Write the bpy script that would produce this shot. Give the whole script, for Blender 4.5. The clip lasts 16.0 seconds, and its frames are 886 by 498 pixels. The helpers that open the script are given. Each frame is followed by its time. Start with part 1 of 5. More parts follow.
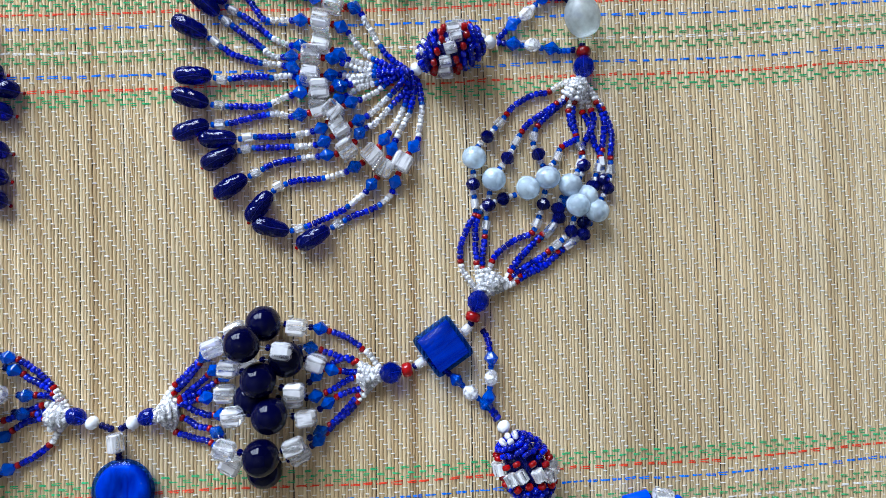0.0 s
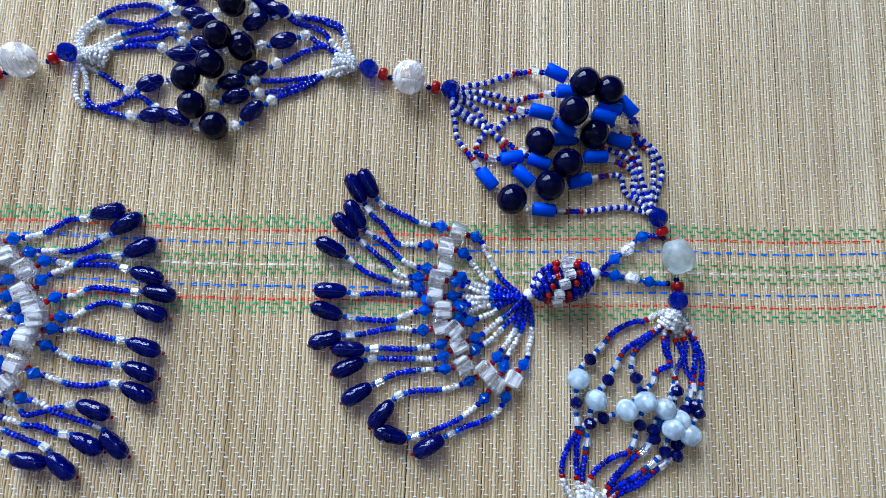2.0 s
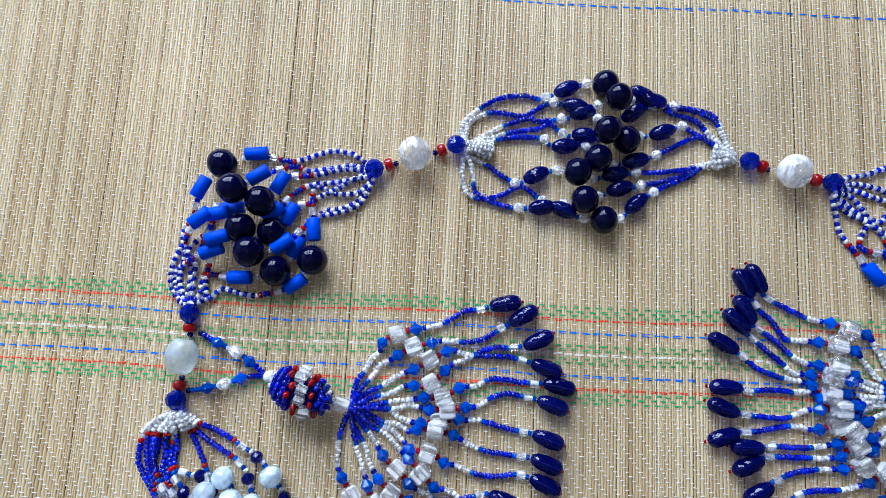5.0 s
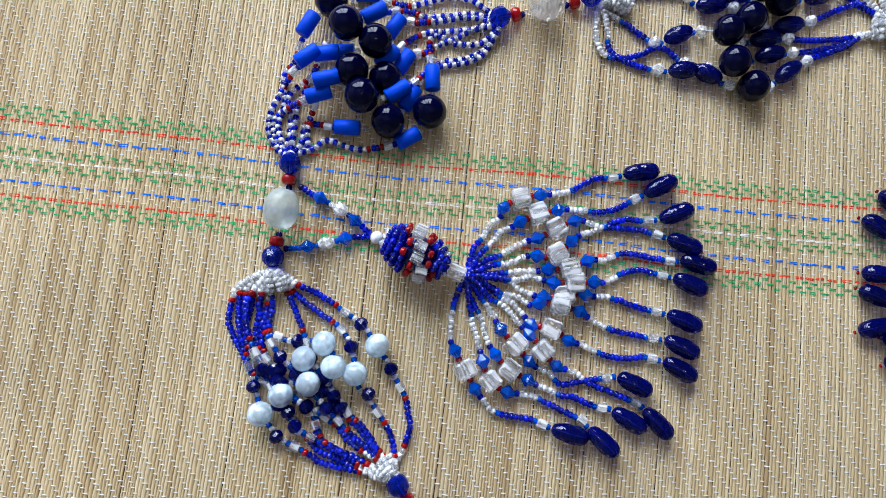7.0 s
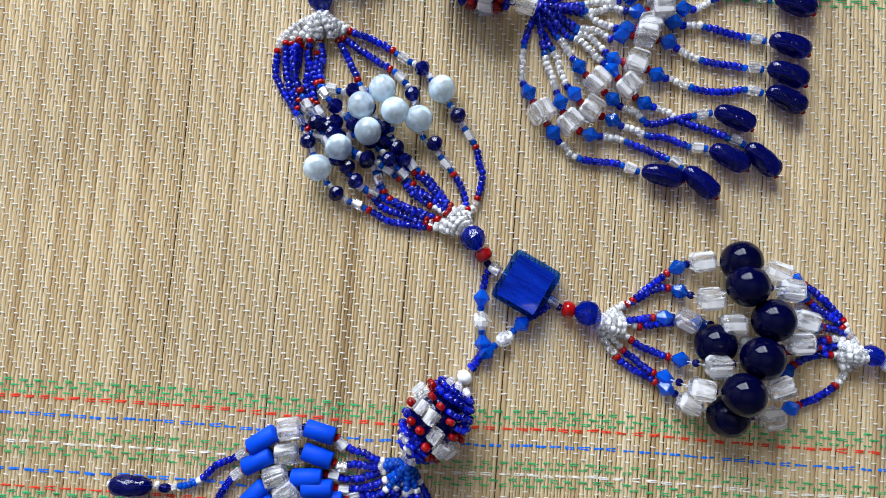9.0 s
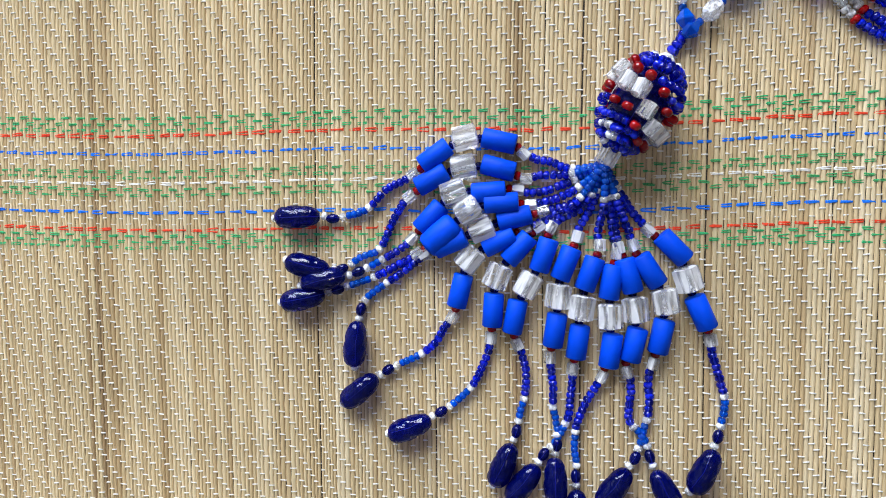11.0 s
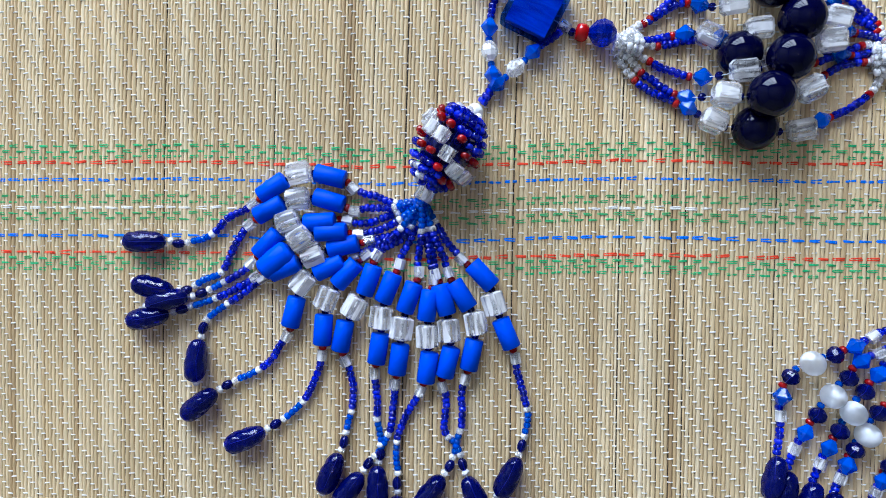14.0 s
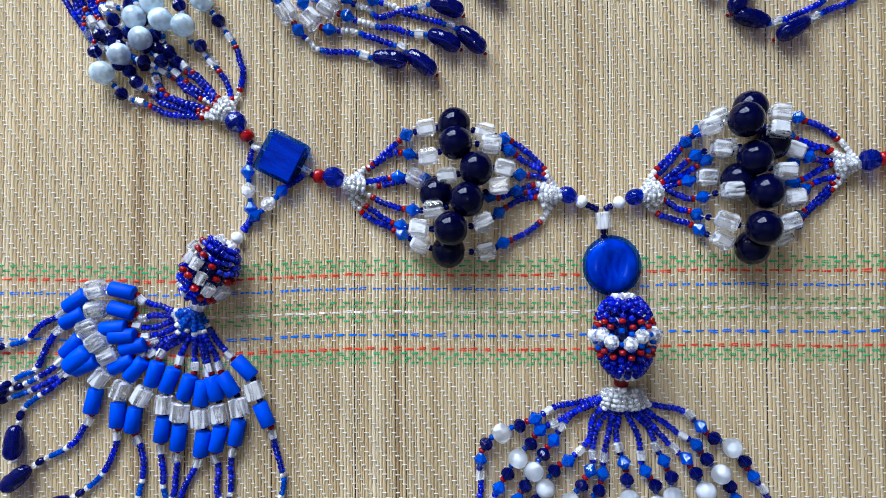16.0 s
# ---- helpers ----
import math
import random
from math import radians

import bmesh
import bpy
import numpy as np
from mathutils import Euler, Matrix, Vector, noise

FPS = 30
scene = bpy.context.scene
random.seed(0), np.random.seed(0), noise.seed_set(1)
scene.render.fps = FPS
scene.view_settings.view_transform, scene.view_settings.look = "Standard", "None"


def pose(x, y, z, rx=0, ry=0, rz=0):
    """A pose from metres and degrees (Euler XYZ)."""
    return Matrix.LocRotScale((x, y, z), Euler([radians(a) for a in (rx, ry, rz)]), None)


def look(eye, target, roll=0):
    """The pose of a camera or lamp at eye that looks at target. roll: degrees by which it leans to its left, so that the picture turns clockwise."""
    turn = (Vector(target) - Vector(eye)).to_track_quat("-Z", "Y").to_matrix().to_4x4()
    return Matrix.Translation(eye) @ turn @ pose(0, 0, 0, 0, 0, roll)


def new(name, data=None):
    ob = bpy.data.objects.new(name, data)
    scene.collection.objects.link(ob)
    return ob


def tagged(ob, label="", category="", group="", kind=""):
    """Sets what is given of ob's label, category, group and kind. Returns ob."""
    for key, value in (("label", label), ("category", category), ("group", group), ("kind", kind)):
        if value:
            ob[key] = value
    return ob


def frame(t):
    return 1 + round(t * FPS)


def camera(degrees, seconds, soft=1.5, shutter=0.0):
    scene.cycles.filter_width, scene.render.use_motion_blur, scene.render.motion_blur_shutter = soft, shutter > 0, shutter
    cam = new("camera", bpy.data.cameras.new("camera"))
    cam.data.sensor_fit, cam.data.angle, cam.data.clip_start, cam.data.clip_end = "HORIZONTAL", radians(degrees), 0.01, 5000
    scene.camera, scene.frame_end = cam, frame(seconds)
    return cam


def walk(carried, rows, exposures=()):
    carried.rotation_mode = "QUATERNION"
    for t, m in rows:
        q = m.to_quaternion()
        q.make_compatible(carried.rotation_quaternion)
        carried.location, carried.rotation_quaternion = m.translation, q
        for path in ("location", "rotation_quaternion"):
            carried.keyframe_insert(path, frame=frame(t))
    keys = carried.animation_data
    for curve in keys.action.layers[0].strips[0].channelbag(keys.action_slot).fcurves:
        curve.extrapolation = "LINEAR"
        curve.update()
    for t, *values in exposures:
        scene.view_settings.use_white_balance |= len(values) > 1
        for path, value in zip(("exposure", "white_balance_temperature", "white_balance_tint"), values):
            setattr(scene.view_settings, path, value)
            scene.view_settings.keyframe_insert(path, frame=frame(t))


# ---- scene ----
cam = camera(69.63, 16.0, soft=0.8)
PATH = [
    (0, pose(0.23959, 0.04689, 0.26307, 1.271, -2.735, -1.545)),
    (0.5, pose(0.23505, 0.06103, 0.26796, 2.965, -2.764, -0.344)),
    (1, pose(0.22760, 0.07133, 0.28066, 5.999, -3.469, 0.683)),
    (1.5, pose(0.20924, 0.08754, 0.28462, 6.774, -4.009, 1.286)),
    (2, pose(0.18982, 0.09991, 0.29187, 8.950, -2.961, 1.883)),
    (2.5, pose(0.16842, 0.11676, 0.29678, 9.363, -1.837, 1.392)),
    (3, pose(0.14523, 0.12151, 0.29598, 9.973, -1.867, 1.385)),
    (3.5, pose(0.11854, 0.12794, 0.30010, 9.539, -0.640, 2.332)),
    (4, pose(0.08488, 0.13445, 0.30276, 9.008, 0.131, 3.041)),
    (4.2, pose(0.07226, 0.13608, 0.30171, 8.852, 0.121, 2.473)),
    (4.7, pose(0.04108, 0.13807, 0.30056, 8.589, 0.254, 2.868)),
    (5.2, pose(0.01467, 0.13332, 0.29549, 8.582, -0.174, 3.668)),
    (5.75, pose(-0.00709, 0.12197, 0.28665, 8.526, -0.818, 4.676)),
    (6.3, pose(-0.01927, 0.10598, 0.27573, 8.063, -1.124, 5.451)),
    (6.5, pose(-0.02517, 0.09775, 0.27032, 8.132, -1.172, 5.548)),
    (7, pose(-0.02784, 0.08346, 0.26111, 7.064, -1.064, 6.129)),
    (7.5, pose(-0.02805, 0.06542, 0.25065, 6.044, -1.095, 6.630)),
    (8, pose(-0.02806, 0.04525, 0.24134, 4.438, -0.381, 6.534)),
    (8.5, pose(-0.03436, 0.02124, 0.23301, 3.400, 0.019, 6.683)),
    (9, pose(-0.03776, 0.00450, 0.22750, 3.403, 1.471, 3.610)),
    (9.5, pose(-0.05170, -0.01599, 0.21939, 1.620, 3.128, 2.666)),
    (10, pose(-0.06048, -0.03525, 0.20915, -0.314, 5.354, 0.986)),
    (10.2, pose(-0.06647, -0.04619, 0.20517, -0.482, 5.513, 0.416)),
    (10.7, pose(-0.07384, -0.06359, 0.20011, -2.303, 6.794, -0.528)),
    (11.2, pose(-0.07570, -0.07392, 0.20239, -4.198, 7.382, -0.418)),
    (11.7, pose(-0.07332, -0.07913, 0.20772, -5.470, 7.401, 0.243)),
    (12.3, pose(-0.06667, -0.08135, 0.21216, -5.224, 6.769, 1.027)),
    (12.5, pose(-0.06572, -0.08197, 0.21218, -5.152, 6.575, 0.952)),
    (13, pose(-0.05728, -0.08256, 0.21345, -3.399, 5.634, 1.578)),
    (13.5, pose(-0.04633, -0.07797, 0.21710, -2.293, 4.496, 1.516)),
    (14, pose(-0.03219, -0.06872, 0.21749, -1.179, 3.295, 0.589)),
    (14.5, pose(-0.01756, -0.05321, 0.22168, 0.250, 2.613, 0.111)),
    (15, pose(0.00273, -0.03844, 0.22388, 0.039, 1.617, -0.534)),
    (15.5, pose(0.02142, -0.03078, 0.23825, -0.406, -1.150, 0.388)),
    (16, pose(0.05832, -0.03668, 0.27067, 0.912, 1.155, -0.464)),
]
walk(cam, PATH, exposures=[(0, 0.12, 6010, 10), (1.5, 0.0, 5610, 10), (3.5, -0.12, 5460, 9), (4.2, -0.12, 5560, 9), (6.5, -0.22, 6110, 10), (7.5, -0.18, 6260, 10), (9, -0.1, 6510, 11), (10.2, -0.02, 6510, 11), (12.5, 0.08, 6110, 9), (14.5, 0.03, 5710, 9), (16, 0.0, 5860, 10)])

# ---- light: soft daylight from a bright opening beyond the far edge of the mat ----
world = bpy.data.worlds.new("world")
scene.world = world
world.use_nodes = True
wn, wl = world.node_tree.nodes, world.node_tree.links
sky = wn.new("ShaderNodeTexSky")
sky.sky_type = "NISHITA"
sky.sun_disc = False
sky.sun_elevation = radians(35)
sky.sun_rotation = radians(0)
sky.air_density, sky.dust_density = 1.0, 3.0
wl.new(sky.outputs["Color"], wn["Background"].inputs["Color"])
wn["Background"].inputs["Strength"].default_value = 0.1
MM = 0.001
WIN = (1.35, 1.6, 0.35, 1.3)  # window: distance, width, sill height, height in metres
WIN_X = -0.75
area = new("window_light", bpy.data.lights.new("window_light", "AREA"))
area.data.shape, area.data.size, area.data.size_y = "RECTANGLE", WIN[1], WIN[3]
area.data.energy, area.data.color = 112, (0.77, 0.86, 1.0)
area.matrix_world = look((WIN_X, WIN[0] + 0.03, WIN[2] + WIN[3] / 2), (WIN_X, 0.0, WIN[2] + WIN[3] / 2))
# overhead bulb out of view, inferred from the small glints on the balls
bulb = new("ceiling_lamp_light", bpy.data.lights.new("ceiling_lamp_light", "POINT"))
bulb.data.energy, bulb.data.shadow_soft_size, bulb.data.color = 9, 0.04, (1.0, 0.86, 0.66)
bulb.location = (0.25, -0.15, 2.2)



# ---- materials ----
def material(name, color, rough=0.3, metal=0.0, transmission=0.0, ior=1.5, vary=0.12, grain=0.0, coat=0.0, spec=0.5):
    """A Principled material whose tone differs a little from piece to piece and cloudily within one."""
    m = bpy.data.materials.new(name)
    m.use_nodes = True
    n, l = m.node_tree.nodes, m.node_tree.links
    b = n["Principled BSDF"]
    b.inputs["Roughness"].default_value = rough
    b.inputs["Metallic"].default_value = metal
    b.inputs["Transmission Weight"].default_value = transmission
    b.inputs["IOR"].default_value = ior
    b.inputs["Coat Weight"].default_value = coat
    b.inputs["Coat Roughness"].default_value = 0.05
    b.inputs["Specular IOR Level"].default_value = spec
    info = n.new("ShaderNodeObjectInfo")
    tex = n.new("ShaderNodeTexCoord")
    cloud = n.new("ShaderNodeTexNoise")
    cloud.inputs["Scale"].default_value = 260
    cloud.inputs["Detail"].default_value = 3
    l.new(tex.outputs["Object"], cloud.inputs["Vector"])
    add = n.new("ShaderNodeMath")
    add.operation = "ADD"
    l.new(info.outputs["Random"], add.inputs[0])
    l.new(cloud.outputs["Fac"], add.inputs[1])
    ramp = n.new("ShaderNodeMapRange")
    ramp.inputs["From Max"].default_value = 2.0
    ramp.inputs["To Min"].default_value = 1 - vary * 2
    ramp.inputs["To Max"].default_value = 1 + vary * 2
    l.new(add.outputs[0], ramp.inputs["Value"])
    mix = n.new("ShaderNodeHueSaturation")
    mix.inputs["Color"].default_value = (*color, 1)
    l.new(ramp.outputs[0], mix.inputs["Value"])
    l.new(mix.outputs[0], b.inputs["Base Color"])
    if grain:
        fine = n.new("ShaderNodeTexNoise")
        fine.inputs["Scale"].default_value = 900
        l.new(tex.outputs["Object"], fine.inputs["Vector"])
        bump = n.new("ShaderNodeBump")
        bump.inputs["Strength"].default_value = grain
        bump.inputs["Distance"].default_value = 0.0004
        l.new(fine.outputs["Fac"], bump.inputs["Height"])
        l.new(bump.outputs[0], b.inputs["Normal"])
    return m


def glass(name, color, body, clear, rough=0.06, bend=0.0, vary=0.15, spec=0.5, grain=0.0, cloud=0.12, sparkle_fleck=None):
    """Bead glass: light passes straight through in the clear share, tinted by the glass; the rest is its body and gloss."""
    m = material(name, body, rough, transmission=bend, vary=vary, spec=spec, grain=grain)
    n, l = m.node_tree.nodes, m.node_tree.links
    b = n["Principled BSDF"]
    if sparkle_fleck:  # sparkle put into the glass as clear and pale streaks of noise: least and most clear, scale along and across the string
        low, high, along, across = sparkle_fleck
        where = n.new("ShaderNodeTexCoord")
        pull = n.new("ShaderNodeMapping")
        pull.inputs["Scale"].default_value = (along, across, across)
        l.new(where.outputs["Object"], pull.inputs["Vector"])
        info = n.new("ShaderNodeObjectInfo")
        shift = n.new("ShaderNodeMath")
        shift.operation = "MULTIPLY"
        shift.inputs[1].default_value = 40
        l.new(info.outputs["Random"], shift.inputs[0])
        l.new(shift.outputs[0], pull.inputs["Location"])
        streak = n.new("ShaderNodeTexNoise")
        streak.inputs["Scale"].default_value, streak.inputs["Detail"].default_value = 1.0, 2
        l.new(pull.outputs[0], streak.inputs["Vector"])
        span = n.new("ShaderNodeMapRange")
        span.inputs["From Min"].default_value, span.inputs["From Max"].default_value = 0.42, 0.56
        span.inputs["To Min"].default_value, span.inputs["To Max"].default_value = low, high
        l.new(streak.outputs["Fac"], span.inputs["Value"])
        l.new(span.outputs[0], b.inputs["Transmission Weight"])
    see = n.new("ShaderNodeBsdfTransparent")
    see.inputs["Color"].default_value = (*color, 1)
    facing = n.new("ShaderNodeTexNoise")
    facing.inputs["Scale"].default_value = 420
    co = n.new("ShaderNodeTexCoord")
    l.new(co.outputs["Object"], facing.inputs["Vector"])
    amount = n.new("ShaderNodeMapRange")
    amount.inputs["From Min"].default_value, amount.inputs["From Max"].default_value = 0.3, 0.7
    amount.inputs["To Min"].default_value, amount.inputs["To Max"].default_value = min(1.0, 1 + cloud - clear), max(0.0, 1 - cloud - clear)
    l.new(facing.outputs["Fac"], amount.inputs["Value"])
    mix = n.new("ShaderNodeMixShader")
    l.new(amount.outputs[0], mix.inputs["Fac"])
    l.new(see.outputs[0], mix.inputs[1])
    l.new(b.outputs[0], mix.inputs[2])
    l.new(mix.outputs[0], n["Material Output"].inputs["Surface"])
    return m


def foil(name, dark, light, scale):
    """Foil under glass: streaks of light and dark metal, glossy on top."""
    m = bpy.data.materials.new(name)
    m.use_nodes = True
    n, l = m.node_tree.nodes, m.node_tree.links
    b = n["Principled BSDF"]
    co = n.new("ShaderNodeTexCoord")
    mp = n.new("ShaderNodeMapping")
    mp.inputs["Scale"].default_value = scale
    l.new(co.outputs["Object"], mp.inputs["Vector"])
    no = n.new("ShaderNodeTexNoise")
    no.inputs["Scale"].default_value, no.inputs["Detail"].default_value, no.inputs["Distortion"].default_value = 1.0, 5, 0.6
    l.new(mp.outputs[0], no.inputs["Vector"])
    ramp = n.new("ShaderNodeValToRGB")
    ramp.color_ramp.elements[0].position, ramp.color_ramp.elements[0].color = 0.35, (*dark, 1)
    ramp.color_ramp.elements[1].position, ramp.color_ramp.elements[1].color = 0.68, (*light, 1)
    l.new(no.outputs["Fac"], ramp.inputs["Fac"])
    l.new(ramp.outputs["Color"], b.inputs["Base Color"])
    bump = n.new("ShaderNodeBump")
    bump.inputs["Strength"].default_value, bump.inputs["Distance"].default_value = 0.5, 0.0006
    l.new(no.outputs["Fac"], bump.inputs["Height"])
    l.new(bump.outputs[0], b.inputs["Normal"])
    b.inputs["Roughness"].default_value, b.inputs["Metallic"].default_value = 0.3, 0.0
    b.inputs["Specular IOR Level"].default_value = 0.4
    b.inputs["Coat Weight"].default_value, b.inputs["Coat Roughness"].default_value = 0.4, 0.03
    return m


def straw_material(name):
    """Dried reed: tone by reed, long fibres, stains along the length."""
    m = bpy.data.materials.new(name)
    m.use_nodes = True
    n, l = m.node_tree.nodes, m.node_tree.links
    b = n["Principled BSDF"]
    tex = n.new("ShaderNodeTexCoord")
    geo = n.new("ShaderNodeNewGeometry")
    info = n.new("ShaderNodeObjectInfo")
    rnd = n.new("ShaderNodeMath")
    rnd.operation = "ADD"
    l.new(info.outputs["Random"], rnd.inputs[0])
    l.new(geo.outputs["Random Per Island"], rnd.inputs[1])
    fract = n.new("ShaderNodeMath")
    fract.operation = "FRACT"
    l.new(rnd.outputs[0], fract.inputs[0])
    tone = n.new("ShaderNodeValToRGB")
    e = tone.color_ramp.elements
    e[0].position, e[0].color = 0.0, (*STRAW[0], 1)
    e[1].position, e[1].color = 1.0, (*STRAW[4], 1)
    for pos, c in ((0.14, STRAW[1]), (0.38, STRAW[2]), (0.72, STRAW[3])):
        k = e.new(pos)
        k.color = (*c, 1)
    # neighbouring reeds cut from one bundle share their tone
    wide = n.new("ShaderNodeMapping")
    wide.inputs["Scale"].default_value = (70, 1.2, 1)
    l.new(geo.outputs["Position"], wide.inputs["Vector"])
    bundle = n.new("ShaderNodeTexNoise")
    bundle.inputs["Scale"].default_value, bundle.inputs["Detail"].default_value = 1.0, 3
    l.new(wide.outputs[0], bundle.inputs["Vector"])
    spread = n.new("ShaderNodeMapRange")
    spread.inputs["From Min"].default_value, spread.inputs["From Max"].default_value = 0.3, 0.7
    l.new(bundle.outputs["Fac"], spread.inputs["Value"])
    share = n.new("ShaderNodeMix")
    share.inputs["Factor"].default_value = 0.35
    l.new(fract.outputs[0], share.inputs["A"])
    l.new(spread.outputs[0], share.inputs["B"])
    l.new(share.outputs["Result"], tone.inputs["Fac"])
    squash = n.new("ShaderNodeMapping")
    squash.inputs["Scale"].default_value = (1500, 18, 1500)
    l.new(geo.outputs["Position"], squash.inputs["Vector"])
    fibre = n.new("ShaderNodeTexNoise")
    fibre.inputs["Scale"].default_value = 1.0
    fibre.inputs["Detail"].default_value = 4
    l.new(squash.outputs[0], fibre.inputs["Vector"])
    blot = n.new("ShaderNodeTexNoise")
    blot.inputs["Scale"].default_value = 14
    blot.inputs["Detail"].default_value = 5
    l.new(geo.outputs["Position"], blot.inputs["Vector"])
    mul = n.new("ShaderNodeMath")
    mul.operation = "MULTIPLY_ADD"
    l.new(fibre.outputs["Fac"], mul.inputs[0])
    mul.inputs[1].default_value = 0.5
    l.new(blot.outputs["Fac"], mul.inputs[2])
    ramp = n.new("ShaderNodeMapRange")
    ramp.inputs["From Min"].default_value, ramp.inputs["From Max"].default_value = 0.45, 1.05
    ramp.inputs["To Min"].default_value, ramp.inputs["To Max"].default_value = 0.82, 1.2
    l.new(mul.outputs[0], ramp.inputs["Value"])
    hsv = n.new("ShaderNodeHueSaturation")
    l.new(tone.outputs["Color"], hsv.inputs["Color"])
    l.new(ramp.outputs[0], hsv.inputs["Value"])
    l.new(hsv.outputs[0], b.inputs["Base Color"])
    bump = n.new("ShaderNodeBump")
    bump.inputs["Strength"].default_value = 0.35
    bump.inputs["Distance"].default_value = 0.0003
    l.new(fibre.outputs["Fac"], bump.inputs["Height"])
    l.new(bump.outputs[0], b.inputs["Normal"])
    b.inputs["Roughness"].default_value = 0.38
    b.inputs["Specular IOR Level"].default_value = 0.5
    return m


STRAW = ((0.22, 0.138, 0.064), (0.438, 0.303, 0.148), (0.566, 0.424, 0.228), (0.63, 0.492, 0.283), (0.765, 0.635, 0.415))
straw = straw_material("straw")
cotton_white = material("white_cotton", (0.82, 0.80, 0.74), 0.8, vary=0.06, grain=0.4)
cotton_green = material("green_cotton", (0.03, 0.40, 0.14), 0.8, grain=0.4)
cotton_red = material("red_cotton", (0.85, 0.06, 0.015), 0.8, grain=0.4)
cotton_blue = material("blue_cotton", (0.0, 0.17, 0.78), 0.8, grain=0.4)
cotton_pale = material("pale_green_cotton", (0.06, 0.38, 0.13), 0.8, grain=0.4)
glass_cobalt = glass("cobalt_glass", (0.02, 0.09, 0.95), (0.002, 0.016, 0.66), 0.15, 0.03, vary=0.35, spec=0.8, sparkle_fleck=(0.1, 0.85, 500, 500))
glass_navy = glass("navy_glass", (0.04, 0.06, 0.85), (0.001, 0.003, 0.085), 0.36, 0.03, bend=0.1, vary=0.25, spec=0.5)
glass_black = glass("blue_black_glass", (0.01, 0.012, 0.25), (0.0005, 0.0008, 0.020), 0.02, 0.03, vary=0.2, spec=0.22, cloud=0.0)
glass_sapphire = glass("sapphire_glass", (0.04, 0.16, 0.92), (0.001, 0.012, 0.30), 0.4, 0.02, bend=0.4, vary=0.25, spec=0.7)
glass_sky = glass("bright_blue_glass", (0.03, 0.42, 0.97), (0.001, 0.115, 0.74), 0.3, 0.03, bend=0.4, vary=0.25, spec=0.6)
glass_clear = glass("clear_glass", (1.0, 1.0, 1.0), (1.0, 1.0, 1.0), 0.16, 0.01, vary=0.01, spec=1.0, cloud=0.08, sparkle_fleck=(0.0, 0.7, 420, 420))
glass_crystal = glass("crystal_glass", (1.0, 1.0, 1.0), (1.0, 1.0, 1.0), 0.16, 0.005, vary=0.01, spec=1.0, cloud=0.08, sparkle_fleck=(0.3, 0.88, 70, 420))
glass_opal = glass("opal_glass", (0.86, 0.94, 1.0), (0.76, 0.91, 1.0), 0.16, 0.02, vary=0.03, spec=1.0, cloud=0.1, sparkle_fleck=(0.0, 0.5, 170, 170))
glass_lined = glass("silver_lined_glass", (1.0, 1.0, 1.0), (0.98, 0.98, 0.98), 0.16, 0.01, vary=0.02, spec=1.0, cloud=0.05, sparkle_fleck=(0.0, 0.75, 300, 110))
glass_frost = glass("frosted_glass", (0.90, 0.95, 0.94), (0.84, 0.92, 0.91), 0.3, 0.3, bend=0.65, vary=0.06, grain=0.2)
glass_milk = glass("milky_frosted_glass", (0.93, 0.95, 1.0), (0.92, 0.95, 0.98), 0.2, 0.3, vary=0.05, cloud=0.05, sparkle_fleck=(0.2, 0.8, 160, 160))
glass_red = glass("red_glass", (0.85, 0.02, 0.01), (0.42, 0.003, 0.004), 0.15, 0.04, bend=0.3, vary=0.3, spec=0.6)
paint_white = material("white_opaque_glass", (0.86, 0.88, 0.90), 0.2, vary=0.03)
matte_blue = material("matte_blue_glass", (0.0, 0.062, 0.66), 0.5, vary=0.1, grain=0.1, spec=0.12)
foil_blue = foil("foil_blue_glass", (0.0005, 0.04, 0.34), (0.004, 0.22, 0.80), (260, 90, 200))
glass_square = glass("square_bead_glass", (0.22, 0.5, 0.97), (0.0005, 0.006, 0.12), 0.8, 0.02, bend=0.1, vary=0.1, spec=0.8, cloud=0.05)
foil_navy = foil("foil_navy_glass", (0.002, 0.03, 0.28), (0.008, 0.14, 0.66), (60, 420, 200))
thread_mat = material("nylon_thread", (0.75, 0.78, 0.82), 0.4, transmission=0.2, vary=0.03)
wall_paint = material("wall_paint", (0.28, 0.28, 0.29), 0.8, vary=0.03, grain=0.2)
dark_floor = material("dark_floor", (0.05, 0.038, 0.025), 0.8, vary=0.2, grain=0.3)


# ---- mesh makers ----
def finish(name, bm, mats, smooth=True):
    me = bpy.data.meshes.new(name)
    bmesh.ops.recalc_face_normals(bm, faces=bm.faces)
    bm.to_mesh(me)
    bm.free()
    for m in mats:
        me.materials.append(m)
    if smooth:
        for p in me.polygons:
            p.use_smooth = True
    return me


def part(name, me, parent, m=None, label="", kind=""):
    ob = new(name, me)
    ob.parent = parent
    if m is not None:
        ob.matrix_basis = m
    return tagged(ob, label, kind=kind)


